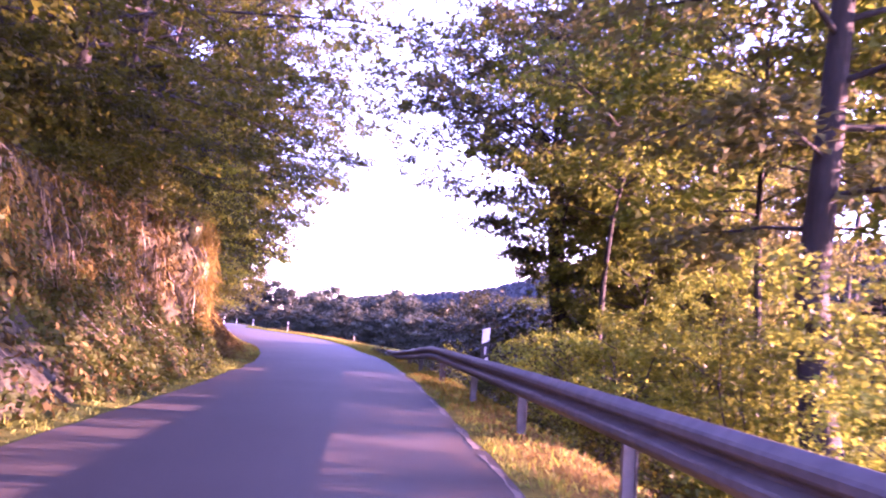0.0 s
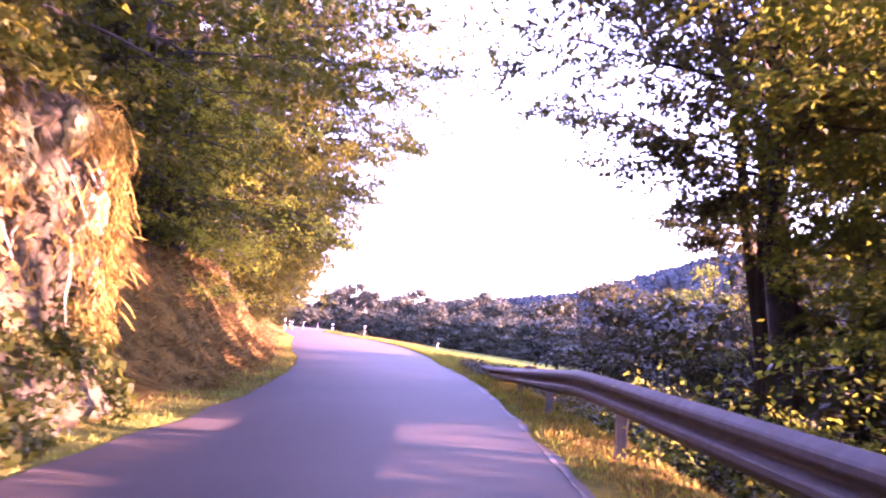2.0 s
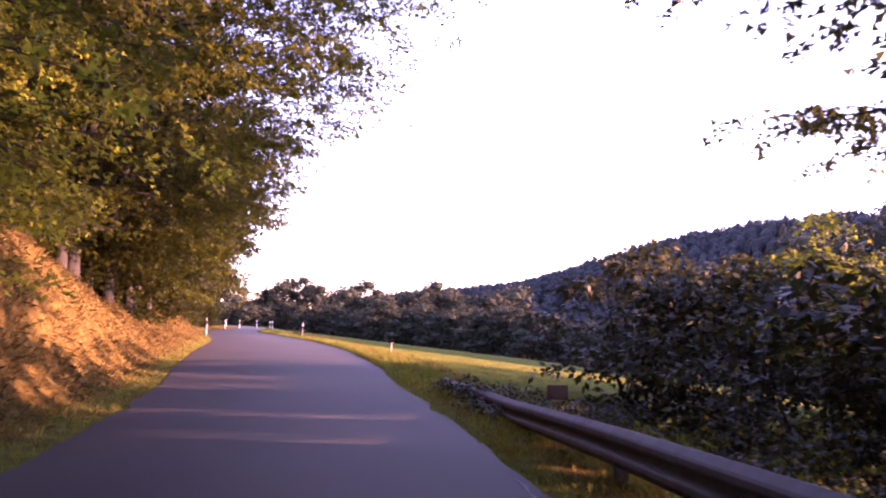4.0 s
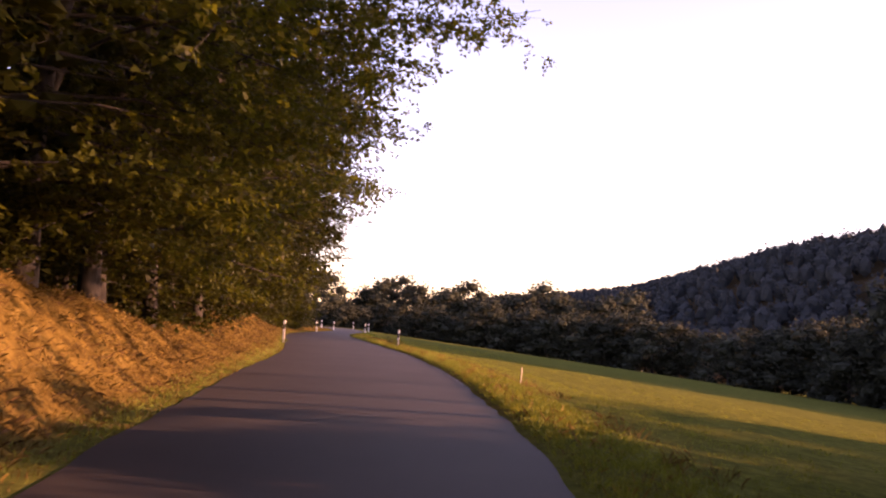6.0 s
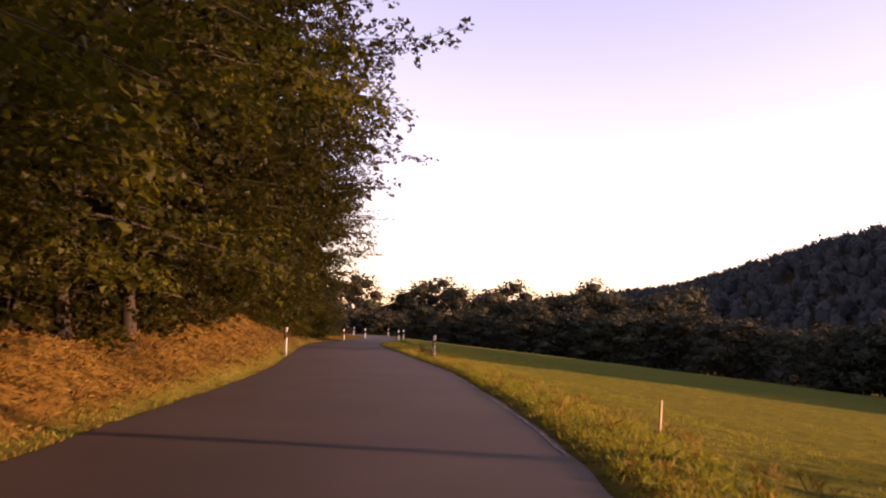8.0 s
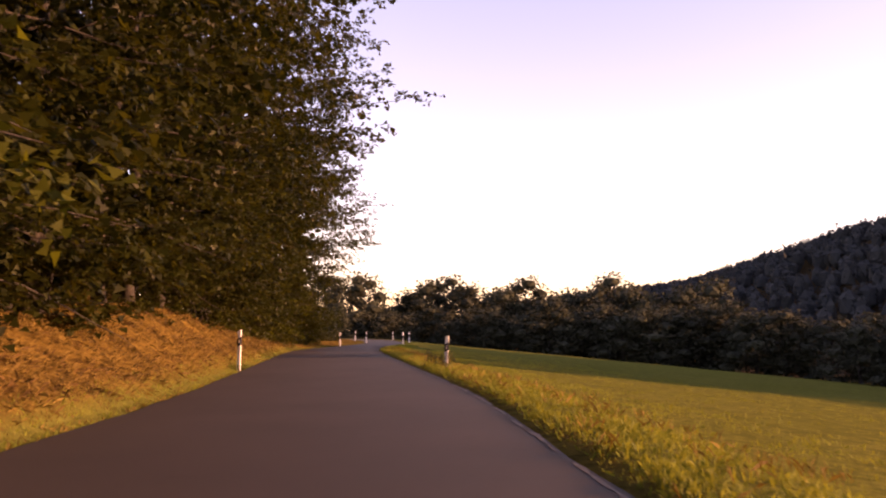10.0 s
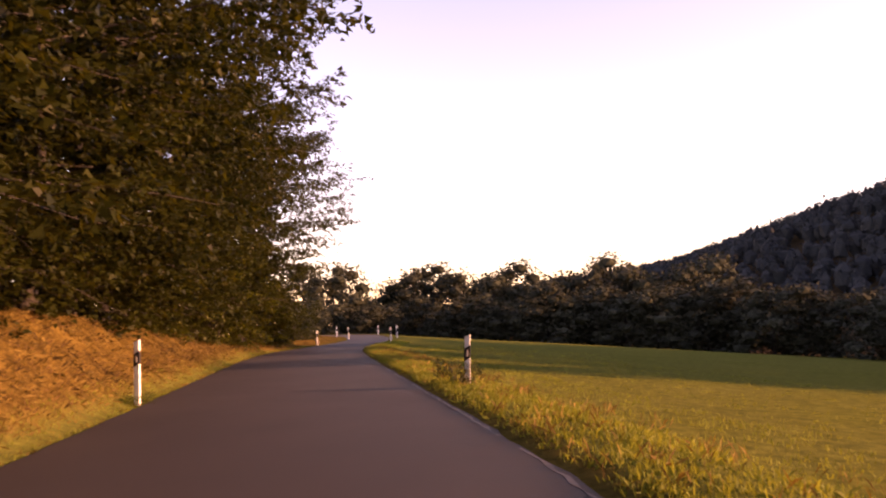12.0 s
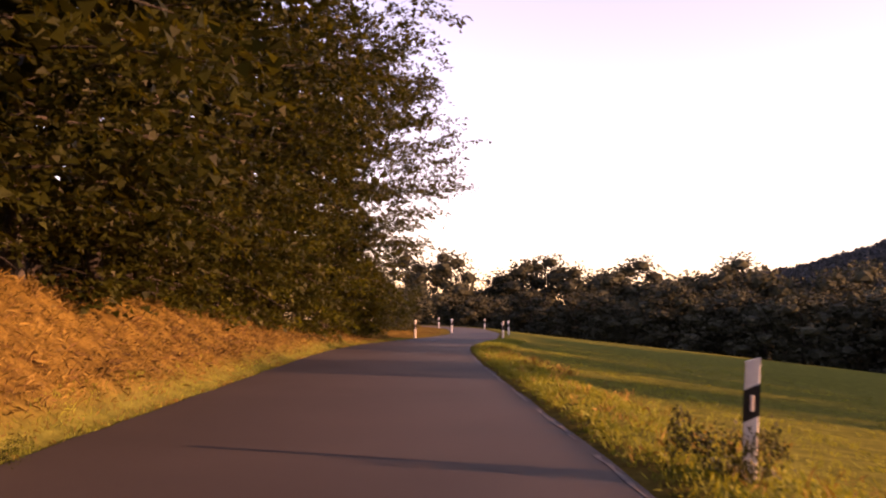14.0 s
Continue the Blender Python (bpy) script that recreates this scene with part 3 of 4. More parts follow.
for y, e, s in ((113.0, 4.4, 0.5), (115.5, 4.2, 0.4)):
    plant(edge_kinds, used, y, -(half(y) + e), road_turn(y) + rng.uniform(-25, 25), s, "smaller broadleaf tree where the bank runs out", "tree", "trees on the bank")
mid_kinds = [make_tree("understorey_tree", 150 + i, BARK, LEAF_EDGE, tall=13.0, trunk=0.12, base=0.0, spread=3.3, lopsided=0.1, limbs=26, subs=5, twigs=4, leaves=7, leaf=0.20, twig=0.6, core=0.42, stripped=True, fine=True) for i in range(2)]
used = [0]
y = 18.0
while y < 113:
    plant(mid_kinds, used, y, -(half(y) + rng.uniform(5.0, 6.2) * float(np.interp(y, [68, 78], [1.0, 0.8]))), rng.uniform(0, 360), rng.uniform(0.85, 1.15), "dense understorey tree among the bank trees", "tree", "understorey trees")
    y += rng.uniform(3.8, 5.2)
used = [0]
y = -10.0
while y < 104:
    plant(back_kinds, used, y, -(half(y) + rng.uniform(9.5, 13)), rng.uniform(0, 360), rng.uniform(0.85, 1.15), "dark forest tree standing behind the bank trees", "tree", "forest trees")
    y += rng.uniform(6.5, 8.5)
gold_kinds = [make_tree("golden_bush", 170 + i, BARK, LEAF_GOLD_LIT, tall=5.4, trunk=0.05, base=0.0, spread=2.6, lopsided=0.4, limbs=22, subs=6, twigs=4, leaves=12, leaf=0.10, twig=0.40, forks=3, up=(-0.05, 0.6), dense=0.85, fine=True) for i in range(2)]
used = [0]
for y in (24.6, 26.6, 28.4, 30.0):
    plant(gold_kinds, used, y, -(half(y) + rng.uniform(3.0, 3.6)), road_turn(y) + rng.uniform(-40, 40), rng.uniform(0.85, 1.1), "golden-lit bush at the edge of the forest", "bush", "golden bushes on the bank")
under_kinds = [make_tree("hazel_bush", 160 + i, BARK, LEAF_EDGE, tall=3.9, trunk=0.04, base=0.0, spread=1.9, lopsided=0.25, limbs=18, subs=5, twigs=3, leaves=9, leaf=0.18, twig=0.45, forks=3, up=(-0.05, 0.6), stripped=True, fine=True) for i in range(2)]
used = [0]
y = 20.5
while y < 112:
    plant(under_kinds, used, y, -(half(y) + rng.uniform(4.0, 5.0) * float(np.interp(y, [32, 38, 50, 60, 100], [1.0, 1.04, 1.04, 1.0, 0.75]))), road_turn(y) + rng.uniform(-40, 40), rng.uniform(0.75, 1.2), "dense bush hanging over the top of the dry bank", "bush", "bushes on the bank")
    y += rng.uniform(2.0, 3.1) + (3.5 if 30 < y < 33 else 0)
for y, e, s in ((113.5, 3.0, 1.0), (116.0, 3.2, 0.9), (118.6, 3.0, 0.8), (121.5, 3.4, 0.75), (125.0, 3.6, 0.8), (129.0, 4.2, 0.9), (117.5, 6.0, 1.2), (122.5, 6.5, 1.2)):
    plant(under_kinds, used, y, -(half(y) + e), rng.uniform(0, 360), s, "low bush where the dry bank runs out", "bush", "bushes on the bank")

bend_kinds = [make_tree("hazel_bush", 164 + i, BARK, LEAF_EDGE_LIT, tall=5.2, trunk=0.05, base=0.0, spread=2.2, lopsided=0.2, limbs=20, subs=5, twigs=4, leaves=9, leaf=0.17, twig=0.45, forks=3, up=(-0.05, 0.6), stripped=True, fine=True) for i in range(2)]
used = [0]
for y, e, s in ((88.0, 3.2, 0.9), (92.5, 3.0, 1.05), (97.0, 2.9, 0.95), (101.5, 2.7, 1.0), (105.5, 2.6, 0.85), (109.5, 2.6, 0.8)):
    plant(bend_kinds, used, y, -(half(y) + e), rng.uniform(0, 360), s, "green sunlit bush at the foot of the forest edge", "bush", "bushes on the bank")

# brush that hangs over the top of the cut
drape_kinds = [make_tree("overhanging_brush", 180 + i, BARK, (LEAF_MID, LEAF_EDGE_LIT)[i], tall=2.0, trunk=0.03, base=0.0, spread=1.25, lopsided=0.45, limbs=24, subs=5, twigs=5, leaves=11, leaf=0.10, twig=0.3, lean=0.1, up=(-0.5, 0.5), stripped=True, fine=True, sag=-0.5) for i in range(2)]
used = [0]
for y in (5.4, 7.1, 8.6, 10.2, 11.6, 12.9, 14.1, 15.3, 16.7, 18.4):
    plant(drape_kinds, used, y, -(half(y) + 3.1 + rng.uniform(-0.1, 0.35)), road_turn(y) + rng.uniform(-30, 30), rng.uniform(0.85, 1.15), "dark brush drooping over the top of the rock cut", "bush", "brush on the rock cut")

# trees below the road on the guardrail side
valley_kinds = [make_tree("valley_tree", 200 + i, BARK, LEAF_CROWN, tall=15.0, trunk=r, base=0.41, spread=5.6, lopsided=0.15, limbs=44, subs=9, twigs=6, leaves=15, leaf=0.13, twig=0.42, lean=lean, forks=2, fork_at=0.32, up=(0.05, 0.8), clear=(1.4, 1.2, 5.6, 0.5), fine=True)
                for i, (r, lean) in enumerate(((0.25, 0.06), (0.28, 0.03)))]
used = [0]
for x, yw, s in ((5.3, 26.1, 1.0), (5.3, 22.8, 1.0), (8.0, 23.4, 1.0), (9.2, 25.0, 1.0), (12.0, 28.5, 1.0)):
    plant_at(valley_kinds, used, x, yw, 180 + road_turn(yw) + rng.uniform(-25, 25), s, "dark roadside tree with a forked trunk below the guardrail", "tree", "trees below the road")
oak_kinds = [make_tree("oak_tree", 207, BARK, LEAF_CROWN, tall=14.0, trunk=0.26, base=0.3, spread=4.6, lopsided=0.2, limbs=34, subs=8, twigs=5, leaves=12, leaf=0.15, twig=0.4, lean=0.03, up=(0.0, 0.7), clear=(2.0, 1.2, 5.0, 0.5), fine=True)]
used = [0]
for x, yw in ((7.1, 6.7), (10.6, 12.0)):
    plant_at(oak_kinds, used, x, yw, 180 + road_turn(yw), 1.0, "thick-trunked oak on the slope below the guardrail", "tree", "oaks below the road")
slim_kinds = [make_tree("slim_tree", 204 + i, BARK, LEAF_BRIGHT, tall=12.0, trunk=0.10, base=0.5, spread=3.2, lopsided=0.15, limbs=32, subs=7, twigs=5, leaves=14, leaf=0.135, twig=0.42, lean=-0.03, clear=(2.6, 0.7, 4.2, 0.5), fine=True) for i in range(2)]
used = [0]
# the small ones, scaled under 0.7, are added to shade the bank opposite
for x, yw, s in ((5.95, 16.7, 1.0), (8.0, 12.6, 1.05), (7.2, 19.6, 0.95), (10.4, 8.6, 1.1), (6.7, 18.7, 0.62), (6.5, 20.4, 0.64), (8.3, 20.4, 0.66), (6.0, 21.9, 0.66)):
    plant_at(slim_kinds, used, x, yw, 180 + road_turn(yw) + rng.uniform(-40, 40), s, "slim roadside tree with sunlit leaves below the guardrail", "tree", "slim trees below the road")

used = [0]
# mostly unseen trees, added to keep the sun off the road
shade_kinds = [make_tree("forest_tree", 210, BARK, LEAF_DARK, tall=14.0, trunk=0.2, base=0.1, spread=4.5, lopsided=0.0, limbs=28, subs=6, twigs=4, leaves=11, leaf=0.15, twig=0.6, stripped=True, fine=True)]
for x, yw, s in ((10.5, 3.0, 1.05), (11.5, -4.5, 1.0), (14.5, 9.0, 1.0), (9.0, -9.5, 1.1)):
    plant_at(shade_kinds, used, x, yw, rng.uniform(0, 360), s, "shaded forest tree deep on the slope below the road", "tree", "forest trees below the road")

rail_tree = make_tree("small_tree", 172, BARK, LEAF_THICKET, tall=7.0, trunk=0.07, base=0.05, spread=2.7, lopsided=0.2, limbs=24, subs=6, twigs=5, leaves=10, leaf=0.11, twig=0.42, forks=3, up=(0.0, 0.7), fine=True)
plant_at([rail_tree], [0], 6.0, 34.5, 40, 1.0, "small sunlit tree behind the end of the guardrail", "tree", "")
# trees added out of view to shade the upper crowns on the bank
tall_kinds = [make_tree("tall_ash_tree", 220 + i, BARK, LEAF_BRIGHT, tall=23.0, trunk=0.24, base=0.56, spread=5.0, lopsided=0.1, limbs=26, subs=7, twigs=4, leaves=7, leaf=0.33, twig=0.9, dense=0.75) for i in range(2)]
used = [0]
for x, yw, s in ((17.0, 23.5, 1.0), (17.5, 16.5, 1.0), (21.0, 43.0, 1.05), (22.5, 47.0, 1.0), (18.5, 50.0, 0.95), (25.5, 45.0, 1.05)):
    plant_at(tall_kinds, used, x, yw, rng.uniform(0, 360), s, "tall ash tree on the slope below the road", "tree", "tall trees below the road")

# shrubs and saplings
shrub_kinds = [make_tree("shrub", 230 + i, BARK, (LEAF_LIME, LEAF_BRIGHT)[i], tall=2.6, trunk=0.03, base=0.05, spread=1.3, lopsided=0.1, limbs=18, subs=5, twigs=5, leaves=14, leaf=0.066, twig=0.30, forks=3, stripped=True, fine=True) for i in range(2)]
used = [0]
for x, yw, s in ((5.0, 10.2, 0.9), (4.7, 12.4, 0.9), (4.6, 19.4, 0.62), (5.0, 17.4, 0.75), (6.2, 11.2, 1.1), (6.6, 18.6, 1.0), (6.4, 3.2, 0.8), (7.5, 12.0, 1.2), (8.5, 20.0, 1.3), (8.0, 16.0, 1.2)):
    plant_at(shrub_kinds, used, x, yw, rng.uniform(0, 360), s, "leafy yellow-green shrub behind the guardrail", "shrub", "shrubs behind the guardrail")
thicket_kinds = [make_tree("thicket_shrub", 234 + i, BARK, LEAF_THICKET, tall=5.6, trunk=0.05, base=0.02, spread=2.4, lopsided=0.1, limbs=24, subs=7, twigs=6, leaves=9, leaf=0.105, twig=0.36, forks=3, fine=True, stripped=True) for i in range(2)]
used = [0]
# the rear ones, x 9 and more, are added behind to shade the road
for x, yw, s in ((9.4, 10.0, 0.9), (8.4, 7.6, 0.8), (9.7, 15.4, 1.0), (9.8, 18.0, 1.05), (8.6, 21.0, 1.0), (7.8, 13.0, 0.75), (7.2, 17.6, 0.7), (6.4, 13.6, 0.68), (6.2, 15.4, 0.66), (7.2, 4.0, 0.65), (6.6, 8.6, 0.6), (6.4, 11.0, 0.6), (9.8, 20.8, 1.4), (10.2, 23.8, 1.4)):
    plant_at(thicket_kinds, used, x, yw, rng.uniform(0, 360), s, "tall leafy shrub in the thicket below the road", "shrub", "thicket below the road")
sapling_kinds = [make_tree("sapling", 240, BARK, LEAF_LIME, tall=1.3, trunk=0.012, base=0.25, spread=0.3, lopsided=0.0, limbs=9, subs=3, twigs=3, leaves=4, leaf=0.065, twig=0.14)]
used = [0]
for x, yw, s in ((2.45, 15.9, 0.75), (3.97, 18.5, 1.75), (2.6, 19.2, 0.8), (4.1, 13.2, 1.2), (4.5, 14.6, 1.0), (4.0, 17.2, 1.1), (4.4, 11.0, 1.0)):
    plant_at(sapling_kinds, used, x, yw, rng.uniform(0, 360), s, "bright green sapling growing beside the guardrail", "sapling", "saplings")
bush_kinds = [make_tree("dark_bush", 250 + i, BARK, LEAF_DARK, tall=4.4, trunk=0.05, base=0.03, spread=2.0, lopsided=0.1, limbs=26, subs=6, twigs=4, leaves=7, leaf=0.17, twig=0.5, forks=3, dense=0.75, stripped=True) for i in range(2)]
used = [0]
# those from about x 11 outwards are unseen, added to shade the road
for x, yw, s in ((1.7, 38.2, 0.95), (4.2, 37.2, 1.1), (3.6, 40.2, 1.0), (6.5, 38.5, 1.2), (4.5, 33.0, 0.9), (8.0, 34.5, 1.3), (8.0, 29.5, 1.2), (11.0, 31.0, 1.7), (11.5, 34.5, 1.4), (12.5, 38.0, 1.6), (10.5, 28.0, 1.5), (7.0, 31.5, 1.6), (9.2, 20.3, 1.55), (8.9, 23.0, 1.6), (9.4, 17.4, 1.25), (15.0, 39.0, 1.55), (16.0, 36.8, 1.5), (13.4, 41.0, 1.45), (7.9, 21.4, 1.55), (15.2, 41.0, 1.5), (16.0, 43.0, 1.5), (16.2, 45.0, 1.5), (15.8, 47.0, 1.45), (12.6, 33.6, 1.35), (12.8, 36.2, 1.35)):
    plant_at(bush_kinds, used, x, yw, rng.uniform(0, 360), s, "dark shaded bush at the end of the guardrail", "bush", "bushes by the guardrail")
bramble_kinds = [make_tree("bramble", 260, BARK, LEAF_DARK, tall=0.7, trunk=0.012, base=0.05, spread=0.75, lopsided=0.1, limbs=16, subs=4, twigs=3, leaves=7, leaf=0.11, twig=0.25, forks=3)]
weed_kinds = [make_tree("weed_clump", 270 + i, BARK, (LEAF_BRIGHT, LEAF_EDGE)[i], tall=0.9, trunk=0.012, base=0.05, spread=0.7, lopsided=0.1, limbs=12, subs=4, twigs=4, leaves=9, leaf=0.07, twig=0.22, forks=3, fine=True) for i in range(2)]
used = [0]
plant_at(weed_kinds, used, -23.32, 73.45, 30, 0.36, "small weeds at the foot of a delineator post", "weeds", "")
plant_at(weed_kinds, used, -23.45, 73.75, 200, 0.33, "small weeds at the foot of a delineator post", "weeds", "")
for i in range(34):
    yv, e = -2.0 + i * 0.95 + float(rng.uniform(-0.4, 0.4)), float(rng.uniform(1.9, 4.4))
    plant(weed_kinds, used, yv, half(yv) + e, rng.uniform(0, 360), min(1.4, 0.3 * e + rng.uniform(0.0, 0.35)), "leafy weeds on the slope below the guardrail", "weeds", "weeds on the slope")
used = [0]
for x, yw, s in ((-0.75, 30.2, 0.55), (-1.2, 31.4, 0.6), (-0.5, 28.6, 0.45), (-1.5, 32.8, 0.5), (-0.5, 32.2, 0.6), (-17.33, 75.6, 0.3), (0.6, 34.0, 0.7)):
    ob = plant_at(bramble_kinds, used, x, yw, rng.uniform(0, 360), s, "low dark bramble in the roadside verge", "bramble", "brambles")
    if yw > 70:
        ob.scale.z *= 2.6


# ---- far woods ----
def clump_crown(seed, tall, wide, n, size):
    """A far tree: trunk and limbs with clumps of foliage."""
    rg = np.random.default_rng(seed)
    wood = [tube(np.array([[0, 0, -1.0], [0.1, 0, tall * 0.35], [0.0, 0.2, tall * 0.85]]), [0.3, 0.22, 0.05], 6)]
    cs, ws, core = [], [], []
    lobes = 15
    for i in range(lobes):
        az, fr = i * 2.4 + rg.normal(0, 0.3), 0.06 + 0.90 * (i + 0.5) / lobes
        rad = wide * math.sin(math.pi * min(0.97, 0.30 + 0.66 * fr)) * rg.uniform(0.45, 0.85)
        cen = np.array([math.cos(az) * rad, math.sin(az) * rad, tall * fr])
        wood.append(tube(np.array([[0, 0, cen[2] - 1.2], cen * np.array([0.5, 0.5, 1]) - np.array([0, 0, 0.4]), cen]), [0.12, 0.08, 0.02], 4))
        k = n // lobes
        u = rg.normal(0, 1, (k, 3))
        u /= np.linalg.norm(u, axis=1)[:, None]
        cs.append(cen + u * (rg.uniform(0.62, 1.05, (k, 1)) * wide * 0.42) * np.array([1, 1, 0.78]))
        ws.append(u * 0.15 + rg.normal(0, 1.0, (k, 3)))
        core.append(lump(cen, wide * 0.21 * np.array([1, 1, 0.78]), rg))
    c, w = np.concatenate(cs), np.concatenate(ws)
    s = size * rg.uniform(0.6, 1.3, len(c))
    leaves, (v, f) = leaf_tris(c, w, s, s * 0.9, rg), join(core)
    return join(wood), leaves, (v, f)


far_kinds = []
for i in range(4):
    wood, leaves, core = clump_crown(300 + i, 12.0 + 1.5 * (i % 3), 5.6, 2550, 0.55)
    root = new("distant_tree")
    mesh_object("trunk", *wood, BARK, root, smooth=True)
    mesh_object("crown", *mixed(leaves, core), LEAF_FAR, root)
    far_kinds.append(root)


def place_far(used, x, yw, z, scale, label, group):
    k = far_kinds[used[0] % 4]
    m = Matrix.Translation((x, yw, z)) @ pose(0, 0, 0, 0, 0, float(rng.uniform(0, 360))) @ Matrix.Diagonal((scale, scale, scale, 1))
    if used[0] < 4:
        k.matrix_basis = m
        ob = k
    else:
        s = k.scale.copy()
        ob = copy_thing(k, m)
        ob.scale = (scale, scale, scale)
    used[0] += 1
    return tagged(ob, label, "tree", group)


used = [0]


def far_at(az, dist, el, label, group, wide=1.0):
    """A far tree by its bearing and distance from the straight, tall enough to top out at el degrees above eye level."""
    x, yw = -8.5 + dist * math.sin(radians(az)), 47.0 + dist * math.cos(radians(az))
    z = float(height(*unlay(x, yw))) - 0.4
    tall = 1.3 + dist * math.tan(radians(el)) - z
    ob = place_far(used, x, yw, z, tall / 13.2, label, group)
    ob.scale.x *= wide
    ob.scale.y *= wide
    return ob


# wood where the road bends out of sight
for az, dist, el in ((-23.4, 150, 3.3), (-22.0, 152, 3.5), (-24.6, 160, 3.0), (-20.4, 165, 1.7), (-19.2, 162, 2.7), (-17.9, 160, 3.0), (-16.6, 165, 2.8), (-15.4, 158, 3.2), (-14.0, 168, 2.3), (-12.8, 160, 2.5), (-11.4, 163, 2.6),
                     (-10.0, 158, 2.5), (-8.6, 165, 2.8), (-7.2, 160, 2.4), (-5.9, 168, 2.6), (-4.4, 162, 2.9), (-3.0, 170, 2.4), (-1.4, 164, 2.3), (0.4, 172, 2.2), (-21.0, 178, 1.9), (-18.6, 182, 2.4), (-13.4, 180, 2.4)):
    far_at(az, dist, el, "dark tree at the edge of the wood beyond the meadow", "trees of the wood", 1.15)
for i in range(26):
    far_at(-21.5 + i * 0.95 + float(rng.uniform(-0.3, 0.3)), float(rng.uniform(138, 150)) - 0.5 * i, float(rng.uniform(0.5, 1.5)), "low tree in front of the wood", "low trees of the wood", 1.5)
for az, dist, el in ((-26.2, 128, 1.6), (-25.0, 134, 1.4), (-23.8, 138, 1.2), (-22.8, 142, 1.3)):
    far_at(az, dist, el, "low tree in front of the wood", "low trees of the wood", 1.4)
# line of trees at the foot of the meadow
for i in range(20):
    far_at(3.0 + i * 1.25 + float(rng.uniform(-0.4, 0.4)), float(rng.uniform(118, 135)) - 1.2 * i, float(rng.uniform(-0.2, 1.3)), "shaded tree along the foot of the meadow", "trees along the meadow", 1.35)
# taller trees that throw the evening shade over the lower meadow and the road
for i in range(37):
    if i < 6:
        yv, dv, sc = 20 + i * 1.5, 46.0, rng.uniform(0.95, 1.03)
    elif i < 11:
        yv, dv, sc = 29.6 + (i - 6) * 1.9, 46.0, rng.uniform(0.93, 1.02)
    elif i < 14:
        yv, dv, sc = 49 + (i - 11) * 6.0, 70.0, rng.uniform(1.1, 1.3)
    else:
        yv, dv, sc = 66 + (i - 14) * 2.75, 70.0, rng.uniform(1.36, 1.54)
    yv, dv = yv + float(rng.uniform(-1, 1)), dv + float(rng.uniform(0, 8))
    x, yw = lay(yv, dv)
    place_far(used, float(x), float(yw), float(height(yv, dv)) - 0.3, float(sc), "tall tree at the lower end of the meadow", "tall meadow trees")


def hill_forest():
    """The forest that covers the hill, as one mass of foliage clumps."""
    rg = np.random.default_rng(5)
    cs, ws, ss, core = [], [], [], []
    count = 0
    while count < 4300:
        x, yv = rg.uniform(-200, 460), rg.uniform(120, 900)
        h = float(hill(np.array(x), np.array(yv)))
        if h < 1.5 or x + 0.42 * yv < 95:
            continue
        count += 1
        tall, wide = rg.uniform(9, 11.8), rg.uniform(2.8, 4.4)
        k = 26
        u = rg.normal(0, 1, (k, 3))
        u /= np.linalg.norm(u, axis=1)[:, None]
        u[:, 2] = np.abs(u[:, 2]) * 1.0 - 0.1
        cen = np.array([x, yv, h - 9 + tall * 0.55])
        cs.append(cen + u * rg.uniform(0.72, 1.02, (k, 1)) * np.array([wide, wide, tall * 0.5]))
        ws.append(u * 0.4 + rg.normal(0, 0.8, (k, 3)))
        ss.append(np.full(k, wide * 0.42))
        core.append(lump(cen, np.array([wide, wide, tall * 0.5]) * 0.78, rg, 0.2))
    c, w, s = np.concatenate(cs), np.concatenate(ws), np.concatenate(ss)
    s = s * rg.uniform(0.6, 1.2, len(s))
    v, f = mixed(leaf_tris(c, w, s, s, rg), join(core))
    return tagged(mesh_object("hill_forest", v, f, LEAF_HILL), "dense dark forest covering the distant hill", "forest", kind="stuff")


hill_forest()


# ---- delineator posts ----
def delineator(foot=-0.25):
    """A white roadside post with a slanted black band and a reflector."""
    root = new("delineator_post")

    def section(bm, z0, z1, slant0, slant1, grow=0.0):
        pts = [(-0.06, -0.05), (0.06, -0.05), (0.052, 0.012), (0.0, 0.055), (-0.052, 0.012)]
        rings = []
        for z, sl in ((z0, slant0), (z1, slant1)):
            rings.append([bm.verts.new((px * (1 + grow), py * (1 + grow), z + sl * px / 0.06)) for px, py in pts])
        for i in range(5):
            j = (i + 1) % 5
            bm.faces.new((rings[0][i], rings[0][j], rings[1][j], rings[1][i]))
        bm.faces.new(rings[1])
        bm.faces.new(rings[0][::-1])

    bm = bmesh.new()
    section(bm, foot, 0.965, 0, 0)
    section(bm, 0.962, 1.0, 0.0, 0.022)
    bmesh.ops.bevel(bm, geom=[e for e in bm.edges if abs(e.verts[0].co.z - e.verts[1].co.z) > 0.3], offset=0.008, segments=2, affect="EDGES")
    bmesh.ops.recalc_face_normals(bm, faces=bm.faces)
    part("post_body", bm, WHITE, root, "white plastic post with grimy foot")
    bm = bmesh.new()
    section(bm, 0.52, 0.78, 0.036, 0.036, 0.07)
    bmesh.ops.recalc_face_normals(bm, faces=bm.faces)
    part("black_band", bm, BLACK, root, "slanted black band")
    bm = bmesh.new()
    bmesh.ops.create_cube(bm, size=1, matrix=Matrix.Translation((0.004, -0.057, 0.65)) @ Matrix.Diagonal((0.03, 0.012, 0.13, 1)))
    bmesh.ops.bevel(bm, geom=bm.edges[:], offset=0.004, segments=1, affect="EDGES")
    part("reflector", bm, REFLECT, root, "grey reflector")
    return root


post_kind = delineator()
